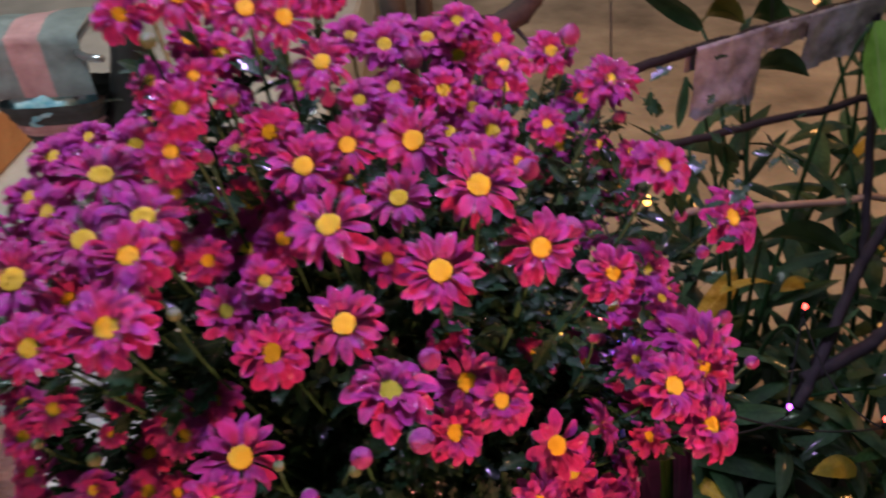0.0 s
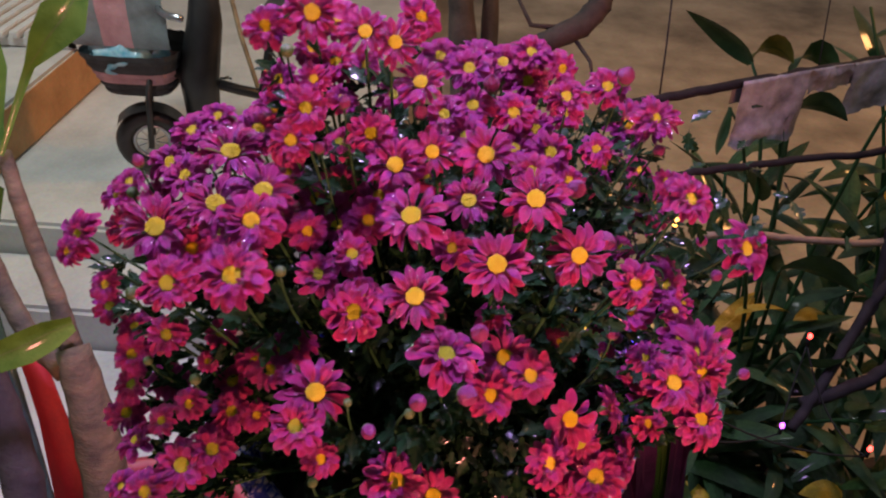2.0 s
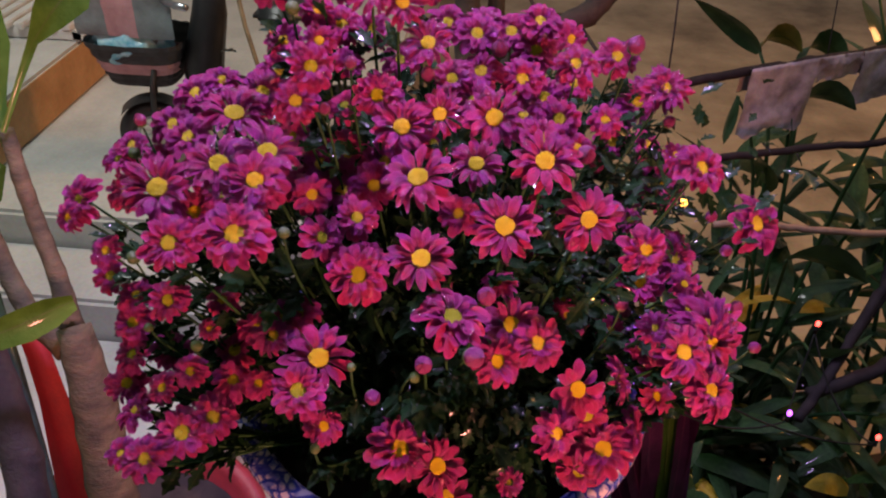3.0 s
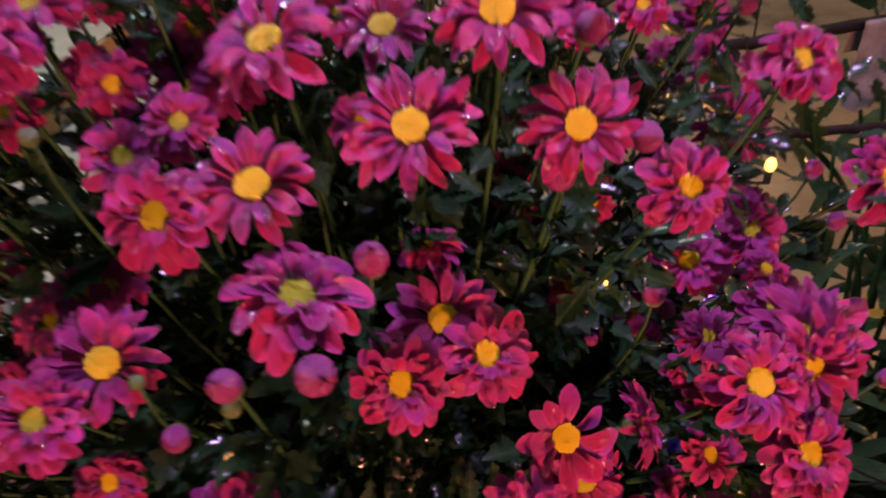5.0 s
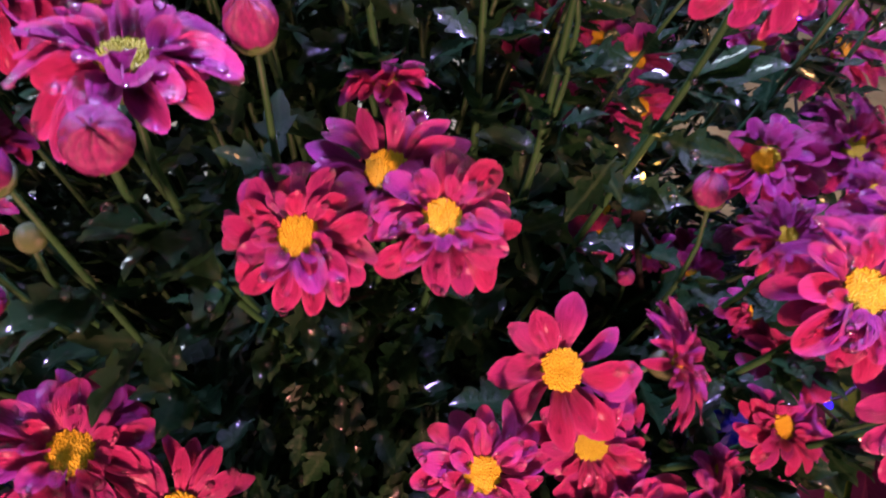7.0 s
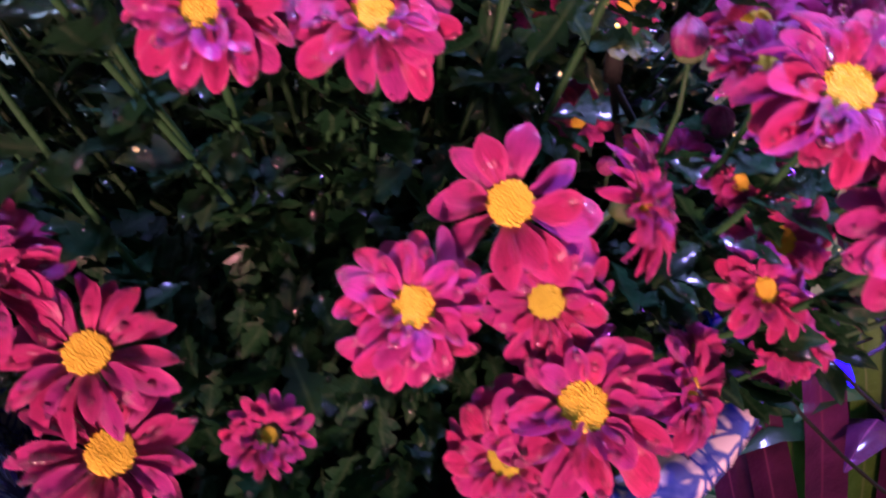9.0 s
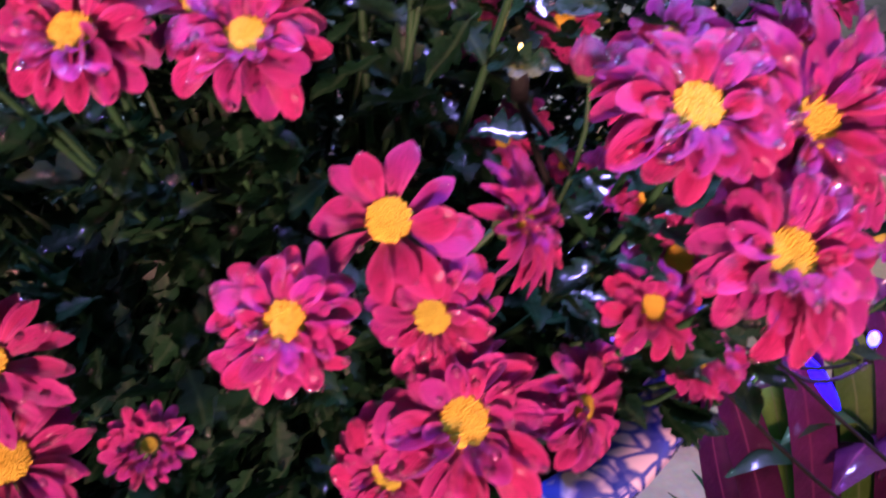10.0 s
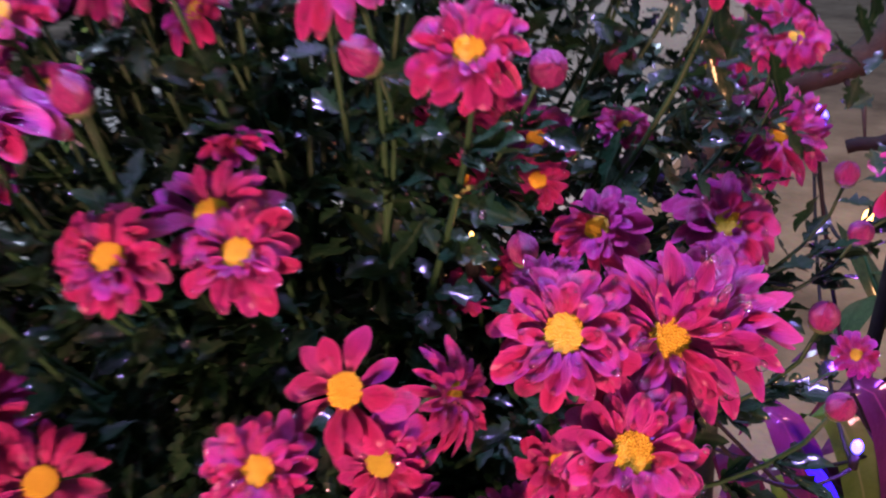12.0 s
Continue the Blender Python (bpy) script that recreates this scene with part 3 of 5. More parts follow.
def pole_fence():
    fence = thing("pole_fence", "rough low fence of dark poles and bamboo at the yard edge", "fence", at=(0.487, 1.161, GROUND_Z))
    o = fence.location
    L = lambda *ps: [Vector(p) - o for p in ps]
    rod("rail", L((0.133, 1.184, 0.709), (0.233, 1.206, 0.726), (0.368, 1.244, 0.745), (0.515, 1.293, 0.759), (0.755, 1.367, 0.781)), 0.0088, RAIL, fence, seed=1)
    rod("rail", L((0.205, 1.089, 0.621), (0.293, 1.111, 0.641), (0.463, 1.159, 0.650), (0.745, 1.230, 0.662)), 0.0068, RAIL, fence, seed=2)
    rod("rail", L((0.342, 1.113, 0.517), (0.431, 1.122, 0.518), (0.548, 1.144, 0.501), (0.807, 1.189, 0.479)), 0.0068, BAMBOO, fence, "weathered brown bamboo rail", seed=3)
    rod("rail", L((0.652, 1.048, 0.527), (0.600, 1.004, 0.472), (0.518, 0.899, 0.372), (0.469, 0.842, 0.334)), 0.0085, RAIL, fence, seed=4)
    rod("rail", L((0.687, 0.965, 0.442), (0.600, 0.917, 0.386), (0.492, 0.882, 0.352)), 0.011, RAIL, fence, seed=5)
    foot = Vector((0.630, 1.107, 0.541))
    rod("post", L((0.718, 1.392, 0.816), (0.691, 1.248, 0.611), (0.662, 1.098, 0.399), (foot.x - 0.08, foot.y, GROUND_Z - 0.02)), 0.0075, RAIL, fence, seed=6)
    foot = Vector((0.210, 1.195, 0.715))
    rod("post", L(tuple(foot), (foot.x - 0.02, foot.y + 0.02, GROUND_Z - 0.02)), 0.0095, RAIL, fence, seed=7)
    part("wire", tube(bmesh.new(), L((0.246, 1.342, 0.912), (0.240, 1.261, 0.802), (0.234, 1.205, 0.725)), 0.0016, 6), RAIL, fence)
    part("wire", tube(bmesh.new(), L((0.535, 1.412, 0.904), (0.525, 1.352, 0.823), (0.513, 1.294, 0.761)), 0.0012, 6), RAIL, fence)


pole_fence()


def rag(left, right, drop, seed, label, back=0.05):
    """A cloth thrown over the rail: a short fall behind, a longer ragged one in front."""
    left, right = Vector(left), Vector(right)
    front = Vector((right.y - left.y, left.x - right.x, 0)).normalized()
    bm, rows, n = bmesh.new(), [], 22
    for j in range(-4, 15):
        row = []
        for i in range(n + 1):
            u = i / n
            p = left.lerp(right, u)
            rag_edge = 1 + 0.14 * noise.noise((u * 3, seed, 0)) + 0.06 * noise.noise((u * 14, seed, 2))
            if j < 0:
                p = p - front * 0.012 + Vector((0, 0, 0.006 - back * (-j) / 4))
            else:
                p = p + front * 0.017 + Vector((0, 0, 0.012 - drop * rag_edge * j / 14))
            p += front * 0.010 * min(1, abs(j) / 4) * noise.noise((u * 4, j * 0.12, seed)) + front * 0.004 * noise.noise((u * 12, j * 0.3, seed))
            row.append(p)
        rows.append(row)
    grid_mesh(bm, rows)
    return single("rag", bm, CLOTH, label, "cloth", "rags on the fence")


rag((0.369, 1.244, 0.745), (0.488, 1.283, 0.758), 0.125, 1, "stained pale ragged cloth hung over the dark rail")
rag((0.488, 1.284, 0.757), (0.568, 1.312, 0.763), 0.045, 2, "small dark bunched rag on the rail")
rag((0.568, 1.312, 0.763), (0.715, 1.359, 0.775), 0.10, 3, "pale beige ragged cloth hung over the dark rail")

# ---- limb and posts behind the flowers ----


def limb():
    ob = thing("tree_limb", "thick dark tree limb crossing behind the flowers", "tree limb", at=(-0.124, 1.546, 0.318))
    o = ob.location
    L = lambda *ps: [Vector(p) - o for p in ps]
    foot = Vector((-0.124, 1.546, 0.318))
    part("trunk", ringed(bmesh.new(), L((foot.x, foot.y, GROUND_Z - 0.02), (-0.124, 1.604, 0.483), (-0.139, 1.662, 0.650), (-0.160, 1.766, 0.795)), [0.040, 0.034, 0.031, 0.028], 4), BARK_DARK, ob)
    part("trunk", ringed(bmesh.new(), L((foot.x + 0.07, foot.y + 0.03, GROUND_Z - 0.02), (-0.077, 1.647, 0.537), (-0.081, 1.748, 0.675), (-0.086, 1.825, 0.782)), [0.030, 0.022, 0.019, 0.017], 4), BARK_DARK, ob)
    part("limb", ringed(bmesh.new(), L((-0.088, 1.577, 0.526), (-0.023, 1.538, 0.635), (0.036, 1.473, 0.710), (0.113, 1.503, 0.741), (0.146, 1.530, 0.774), (0.161, 1.579, 0.839)), [0.016, 0.019, 0.022, 0.024, 0.024, 0.022], 5), BARK_DARK, ob)
    part("twig", tube(bmesh.new(), L((0.079, 1.497, 0.736), (0.011, 1.493, 0.740), (-0.035, 1.539, 0.808)), [0.007, 0.005, 0.003], 7), BARK_DARK, ob)
    part("twig", tube(bmesh.new(), L((0.092, 1.491, 0.727), (0.135, 1.462, 0.682), (0.144, 1.436, 0.645)), [0.005, 0.004, 0.002], 7), BARK_DARK, ob)


limb()

# ---- leafy plants by the fence ----


def lance_mesh(seed, mat, wide=0.12):
    rnd = random.Random(seed)
    bend = rnd.uniform(0.15, 0.6)
    pts = [Vector((u, 0.03 * math.sin(3 * u + seed), 0.12 * u - bend * u * u)) for u in (i / 8 for i in range(9))]
    return link_mesh("leaf", blade(bmesh.new(), pts, [wide * math.sin(math.pi * (0.06 + 0.94 * i / 8)) ** 0.8 + 0.002 for i in range(9)], (0, 1, 0), 0.25), mat)


LANCE = [lance_mesh(s, SHRUB) for s in range(5)]
LANCE_YELLOW = lance_mesh(9, YELLOWED)


def cane_plant(x, y, height, seed, leaves=9):
    rnd = random.Random(seed)
    plant = thing("cane_plant", "leafy dark green cane plant growing by the pole fence", "plant", "plants by the fence", at=(x, y, GROUND_Z - 0.01))
    for s in range(2):
        lean = Vector((rnd.gauss(0, 0.10), rnd.gauss(0, 0.10), height * rnd.uniform(0.8, 1.1)))
        off = Vector((rnd.gauss(0, 0.03), rnd.gauss(0, 0.03), 0))
        pts = curve_points(off, off + Vector((0, 0, lean.z * 0.6)), off + lean, 9)
        part("stem", tube(bmesh.new(), pts, [0.0065 - 0.0004 * i for i in range(9)], 7), STEM, plant)
        for k in range(leaves):
            u = 0.30 + 0.70 * (k + rnd.random()) / leaves
            p = pts[min(8, int(u * 8))].lerp(pts[min(8, int(u * 8) + 1)], u * 8 % 1)
            a = k * 2.4 + rnd.uniform(-0.5, 0.5)
            m = Matrix.Translation(p) @ Matrix.Rotation(a, 4, "Z") @ Matrix.Rotation(-rnd.uniform(0.1, 0.9), 4, "Y") @ Matrix.Rotation(rnd.gauss(0, 0.4), 4, "X") @ Matrix.Scale(rnd.uniform(0.12, 0.23), 4)
            piece("leaf", LANCE_YELLOW if rnd.random() < 0.06 else LANCE[rnd.randrange(5)], plant, m)


for k, (x, y, h) in enumerate(((0.36, 1.30, 0.66), (0.48, 1.42, 0.80), (0.60, 1.28, 0.62), (0.66, 1.50, 0.85), (0.78, 1.36, 0.72), (0.52, 1.18, 0.55), (0.86, 1.55, 0.9),
                               (0.70, 1.14, 0.50), (0.42, 1.12, 0.42), (0.92, 1.26, 0.6), (0.34, 1.02, 0.36), (0.58, 1.02, 0.36), (0.76, 0.98, 0.34))):
    cane_plant(x, y, h, 30 + k)


def low_plant(x, y, seed, size, mats):
    rnd = random.Random(seed)
    plant = thing("low_plant", "low clump of dark strap leaves beside the yard", "plant", "low plants in the bed", at=(x, y, GROUND_Z + 0.03))
    for k in range(16):
        a, el, ln = rnd.uniform(0, 6.28), rnd.uniform(0.4, 1.3), size * rnd.uniform(0.7, 1.2)
        d = Vector((math.cos(a), math.sin(a), 0))
        pts = [d * ln * math.cos(el) * u + Vector((0, 0, ln * math.sin(el) * u - 0.35 * ln * u * u)) for u in (i / 7 for i in range(8))]
        part("leaf", blade(bmesh.new(), pts, [0.016 * math.sin(math.pi * (0.15 + 0.85 * i / 7)) + 0.001 for i in range(8)], (-d.y, d.x, 0.1), 0.3), mats[k % len(mats)], plant)


for k, (x, y, s) in enumerate(((0.42, 0.80, 0.30), (0.62, 0.84, 0.3), (0.30, 0.98, 0.3), (0.80, 0.78, 0.3), (0.5, 0.6, 0.25), (0.32, 1.10, 0.45), (0.44, 1.22, 0.45), (0.24, 1.20, 0.4))):
    low_plant(x, y, 70 + k, s, (SHRUB, SHRUB, YELLOWED) if k == 0 else (SHRUB,))


def purple_plant():
    """Broad purple strap leaves that arch up beside the flower pot."""
    base = Vector((0.27, 0.80, GROUND_Z + 0.03))
    plant = thing("purple_strap_plant", "clump of purple-red strap leaves beside the porcelain pot", "plant", at=tuple(base))
    tips = ((0.133, 0.705, 0.575), (0.172, 0.715, 0.605), (0.161, 0.663, 0.566), (0.212, 0.712, 0.570), (0.229, 0.679, 0.543), (0.128, 0.669, 0.517), (0.198, 0.643, 0.547), (0.141, 0.737, 0.670))
    for k, tip in enumerate(tips):
        tip = Vector(tip) - base
        mid = Vector((tip.x * 0.2, tip.y * 0.2, tip.z * 1.15 + 0.04))
        pts = curve_points((0.01 * math.cos(k), 0.01 * math.sin(k), 0), mid, tip, 12)
        flat = Vector((tip.x, tip.y, 0)).normalized()
        part("leaf", blade(bmesh.new(), pts, [0.034 * math.sin(math.pi * (0.14 + 0.86 * i / 11)) ** 0.7 + 0.001 for i in range(12)], (-flat.y, flat.x, 0.15), 0.35), SHRUB if k % 3 == 2 else PURPLE_LEAF, plant)
    for k, (tip, by) in enumerate((((0.119, 0.668, 0.640), (0.189, 0.683, 0.524)), ((0.149, 0.719, 0.619), (0.224, 0.715, 0.508)), ((0.162, 0.704, 0.647), (0.241, 0.717, 0.541)), ((0.136, 0.747, 0.548), (0.184, 0.734, 0.444)), ((0.191, 0.811, 0.572), (0.263, 0.826, 0.496)), ((0.106, 0.696, 0.570), (0.160, 0.692, 0.475)), ((0.124, 0.759, 0.492), (0.145, 0.734, 0.388)))):
        tip, by, foot = Vector(tip) - base, Vector(by) - base, Vector((0.02 + 0.012 * k, -0.01 * k, 0))
        pts = curve_points(foot, by * 2 - (foot + tip) / 2, tip, 14)
        part("leaf", blade(bmesh.new(), pts, [0.017 * math.sin(math.pi * (0.14 + 0.86 * i / 13)) ** 0.7 + 0.001 for i in range(14)], (0.75, 0.45, 0.35), 0.35), STRAP if k in (1, 3) else PURPLE_LEAF, plant)


purple_plant()


def broad_leaf_plant():
    """Tall stems behind the fence with drooping broad leaves."""
    base = Vector((0.545, 1.254, GROUND_Z - 0.01))
    plant = thing("broad_leaf_plant", "tall plant with drooping broad leaves behind the fence", "plant", at=tuple(base))
    stems = (((0.429, 1.395, 0.724), (0.383, 1.417, 0.760), (0.299, 1.441, 0.803), 0.022, SHRUB), ((0.428, 1.398, 0.728), (0.464, 1.417, 0.749), (0.508, 1.404, 0.725), 0.028, OLIVE), ((0.505, 1.386, 0.701), (0.544, 1.418, 0.741), (0.601, 1.389, 0.694), 0.03, SHRUB),
             ((0.379, 1.295, 0.678), (0.366, 1.267, 0.640), (0.362, 1.242, 0.607), 0.02, SHRUB), ((0.468, 1.259, 0.668), (0.521, 1.285, 0.697), (0.583, 1.274, 0.674), 0.03, SHRUB), ((0.620, 1.179, 0.798), (0.625, 1.135, 0.734), (0.625, 1.084, 0.661), 0.04, STRAP),
             ((0.457, 1.047, 0.498), (0.524, 1.054, 0.499), (0.594, 1.038, 0.469), 0.034, SHRUB), ((0.366, 1.003, 0.534), (0.331, 0.983, 0.511), (0.312, 0.951, 0.469), 0.024, SHRUB), ((0.487, 0.923, 0.409), (0.534, 0.922, 0.402), (0.587, 0.949, 0.433), 0.03, SHRUB))
    for a, b, c, w, mat in stems:
        a, b, c = (Vector(p) - base for p in (a, b, c))
        pts = curve_points(a, b * 2 - (a + c) / 2, c, 9)
        part("stem", tube(bmesh.new(), curve_points((a.x * 0.1, a.y * 0.1, 0), (a.x * 0.4, a.y * 0.4, a.z * 0.9), a, 10), [0.006 - 0.0004 * i for i in range(10)], 7), STEM, plant)
        part("leaf", blade(bmesh.new(), pts, [w * math.sin(math.pi * (0.08 + 0.92 * i / 8)) ** 0.8 + 0.001 for i in range(9)], (0.3, -0.5, 0.8), 0.3), mat, plant)


OLIVE = leaf_material("olive_leaf", (0.06, 0.07, 0.012), (0.17, 0.17, 0.035), 0.4, 25.0)
broad_leaf_plant()

# ---- string of little lights ----


def string_lights():
    st = thing("string_lights", "dark cable with tiny coloured lights wound through the plants", "string lights", at=(0.218, 0.791, 0.781))
    o = st.location
    spots = (((0.175, 0.680, 0.820), LED_WARM), ((0.124, 0.824, 0.846), LED_BLUE), ((0.193, 0.607, 0.701), LED_BLUE), ((0.112, 0.475, 0.821), LED_BLUE), ((0.097, 0.493, 0.767), LED_BLUE),
             ((0.384, 0.705, 0.485), LED_VIOLET), ((0.431, 0.816, 0.554), LED_RED), ((0.504, 0.696, 0.464), LED_RED), ((0.061, 0.529, 0.821), LED_WARM), ((0.052, 0.388, 0.908), LED_WARM), ((0.217, 0.739, 0.628), LED_VIOLET), ((0.142, 0.642, 0.891), LED_BLUE))
    for n, (p, mat) in enumerate(spots):
        p = Vector(p) - o
        bm = bmesh.new()
        bmesh.ops.create_icosphere(bm, subdivisions=2, radius={0: 0.0042, 8: 0.0012, 9: 0.0008}.get(n, 0.0034))
        for v in bm.verts:
            v.co.z *= 1.5
        bmesh.ops.translate(bm, vec=p, verts=bm.verts[:])
        b = part("bulb", bm, mat, st)
        part("socket", tube(bmesh.new(), [p - Vector((0, 0, 0.016)), p - Vector((0, 0, 0.004))], 0.0028, 8), CABLE, b)
    # glowing tube added for a blue bulb and its reflection along a leaf
    a, b = Vector((0.163, 0.641, 0.658)) - o, Vector((0.191, 0.663, 0.608)) - o
    gleam = part("bulb", tube(bmesh.new(), curve_points(a, (a + b) / 2 + Vector((0, -0.003, 0.003)), b, 6), [0.002, 0.004, 0.005, 0.005, 0.004, 0.002], 8), GLEAM_BLUE, st, "long blue glow for a bulb and its reflection on a purple leaf")
    part("socket", tube(bmesh.new(), [a - (b - a) * 0.2, a], 0.0028, 8), CABLE, gleam)
    for (p, _), (q, _) in zip(spots, spots[1:]):
        p, q = Vector(p) - o - Vector((0, 0, 0.016)), Vector(q) - o - Vector((0, 0, 0.016))
        sag = (p + q) / 2 - Vector((0, 0, 0.05 + 0.1 * (p - q).length))
        part("cable", tube(bmesh.new(), curve_points(p, sag, q, 12), 0.0013, 6), CABLE, st)
    for k, (p, _) in enumerate(spots[1:4]):
        data = bpy.data.lights.new("blue_light", "POINT")
        data.energy, data.color, data.shadow_soft_size = (0.10, 0.40, 0.08)[k], (0.42, 0.10, 1.0), 0.006
        lamp = new("blue_light", data)
        lamp.location = Vector(p) + Vector((0, -0.004, 0.010))
    for k in (8, 9):
        data = bpy.data.lights.new("amber_light", "POINT")
        data.energy, data.color, data.shadow_soft_size = (0.012 if k == 8 else 0.003), (1.0, 0.50, 0.10), 0.004
        lamp = new("amber_light", data)
        lamp.location = Vector(spots[k][0]) + Vector((0, -0.004, 0.008))


LED_WARM = glow("led_warm", (1.0, 0.52, 0.10), 5.0)
LED_BLUE = glow("led_blue", (0.06, 0.04, 1.0), 14.0)
# glow of the tube that stands for the reflection on the leaf
GLEAM_BLUE = glow("blue_gleam", (0.03, 0.01, 1.0), 1.6)
LED_VIOLET = glow("led_violet", (0.50, 0.10, 1.0), 5.0)
LED_RED = glow("led_red", (1.0, 0.06, 0.05), 7.0)
string_lights()

# ---- chrysanthemum: petals, discs, leaves ----


def petal_mesh(seed, pointed):
    """One ray petal of length 1, along x from the narrow claw to the tip: spoon-shaped, hollow at the claw, swelling towards the tip, with two long grooves."""
    rnd = random.Random(seed)
    bm = bmesh.new()
    rows = []
    droop, cup, swell, twist = rnd.uniform(-0.05, 0.22), rnd.uniform(1.0, 2.0), rnd.uniform(-0.3, 0.45), rnd.uniform(-0.35, 0.35)
    wide = rnd.uniform(0.175, 0.21) if pointed else rnd.uniform(0.215, 0.26)
    skew, notch = rnd.uniform(-0.05, 0.05), rnd.choice((0.0, 0.0, 0.0, 0.018))
    for u in (0.0, 0.16, 0.34, 0.52, 0.68, 0.81, 0.91, 0.975, 1.0):
        k = min(1.0, u / 0.66)
        w = wide * (0.30 + 0.70 * k * k * (3 - 2 * k))
        if u > 0.66:
            k = (u - 0.66) / 0.34
            w = max(0.035, w * ((1 - k ** 1.8) ** 0.68 if pointed else (1 - k ** 2.4) ** 0.5))
        row = []
        for v in (-1, -0.6, -0.2, 0.2, 0.6, 1):
            y = w * v + skew * math.sin(math.pi * u)
            hollow = w * v * v * (cup * (1 - u) ** 0.8 - swell * u)
            groove = (0.020 if abs(v) != 0.2 else -0.004) * math.sin(math.pi * min(1, u * 1.05)) * (0 if abs(v) == 1 else 1)
            z = 0.13 * math.sin(math.pi * u * 0.9) - droop * u * u + hollow + groove + twist * w * v * u
            row.append(Vector((u - (notch if abs(v) == 0.2 and u > 0.95 else 0), y, z)))
        rows.append(row)
    grid_mesh(bm, rows)
    return link_mesh("petal", bm, PETAL)


POINTED = ("star", "few", "full")
PETALS_POINTED = [petal_mesh(11 + s, True) for s in range(6)]
PETALS_ROUND = [petal_mesh(51 + s, False) for s in range(6)]


def disc_mesh(mat, seed):
    """The domed heart of a bloom, of radius 1: a base and florets set in spirals, the outer ones open."""
    bm = bmesh.new()
    rnd = random.Random(seed)
    lathe(bm, [(0.75, -0.4), (0.98, -0.05), (0.95, 0.12), (0.80, 0.24), (0.55, 0.31), (0.25, 0.30), (0.02, 0.28)], 24)
    for i in range(130):
        r = math.sqrt((i + 0.5) / 130)
        a = 2.39996 * i
        z = 0.34 - 0.30 * max(0, r - 0.45) ** 1.3 - 0.06 * max(0, 0.35 - r)
        size = (0.070 + 0.035 * r) * rnd.uniform(0.85, 1.15)
        bmesh.ops.create_icosphere(bm, subdivisions=1, radius=size, matrix=Matrix.Translation((r * math.cos(a), r * math.sin(a), z + rnd.uniform(-0.02, 0.03))) @ Matrix.Diagonal((1, 1, 1.3, 1)))
    return link_mesh("disc", bm, mat)


DISCS = {"yellow": disc_mesh(DISC_YELLOW, 1), "green": disc_mesh(DISC_GREEN, 2)}


def calyx_mesh():
    bm = bmesh.new()
    lathe(bm, [(0.05, -0.36), (0.08, -0.34), (0.18, -0.26), (0.25, -0.13), (0.26, -0.04), (0.1, -0.02)], 12)
    return link_mesh("bloom", bm, BUD_GREEN)


CALYX = calyx_mesh()


def drop_mesh(seed, spots):
    """Water beads: low domes at the given spots."""
    rnd = random.Random(seed)
    bm = bmesh.new()
    for p in spots:
        r = rnd.choice((0.018, 0.024, 0.030, 0.040, 0.056)) * rnd.uniform(0.8, 1.2)
        bmesh.ops.create_icosphere(bm, subdivisions=2, radius=r, matrix=Matrix.Translation(p) @ Matrix.Diagonal((1, 1, 0.48, 1)))
    return link_mesh("water_bead", bm, WATER)


def bloom_plan(seed, style):
    """Poses of the petals of one bloom of radius 1, facing z, and the spots of its water beads."""
    rnd = random.Random(seed)
    poses, spots = [], []
    rings = {"star": ((15, 0.78, 6, 0.23), (11, 0.64, 24, 0.23)), "double": ((15, 0.76, 2, 0.24), (13, 0.61, 22, 0.24), (10, 0.43, 46, 0.24)),
             "cup": ((16, 0.66, 30, 0.36), (14, 0.58, 56, 0.36), (10, 0.46, 82, 0.32)), "few": ((8, 0.80, 12, 0.20), (4, 0.62, 28, 0.20)), "full": ((17, 0.80, -4, 0.20), (16, 0.71, 13, 0.19), (13, 0.56, 33, 0.18), (7, 0.40, 52, 0.17))}[style]
    for k, (count, length, lift, start) in enumerate(rings):
        off = rnd.uniform(0, 6.28)
        for i in range(count):
            a = off + 2 * math.pi * (i + rnd.uniform(-0.24, 0.24)) / count
            el = radians(lift + rnd.gauss(0, 9))
            ln = length * rnd.uniform(0.84, 1.08)
            wide = rnd.uniform(0.9, 1.2) * {"few": 1.32, "full": 0.70, "double": 0.90, "cup": 0.8, "star": 0.86}[style] * (1.0 + 0.14 * k)
            m = Matrix.Rotation(a, 4, "Z") @ Matrix.Translation((start, 0, -0.03 + 0.05 * k)) @ Matrix.Rotation(-el, 4, "Y") @ Matrix.Rotation(rnd.gauss(0, 0.32), 4, "X") @ Matrix.Diagonal((ln, ln * wide, ln, 1))
            poses.append((rnd.randrange(6), m))
            skin = (PETALS_POINTED if style in POINTED else PETALS_ROUND)[poses[-1][0]].vertices
            for _ in range(rnd.choice((2, 3, 4, 6))):
                spots.append(m @ (skin[6 * rnd.randrange(2, 8) + rnd.choice((1, 2, 3, 4))].co + Vector((rnd.uniform(-0.03, 0.03), rnd.uniform(-0.02, 0.02), 0.006))))
    return poses, drop_mesh(seed, spots)


PLANS = {s: [bloom_plan(100 * i + 7, s) for i in range(4)] for s in ("star", "double", "few", "full", "cup")}


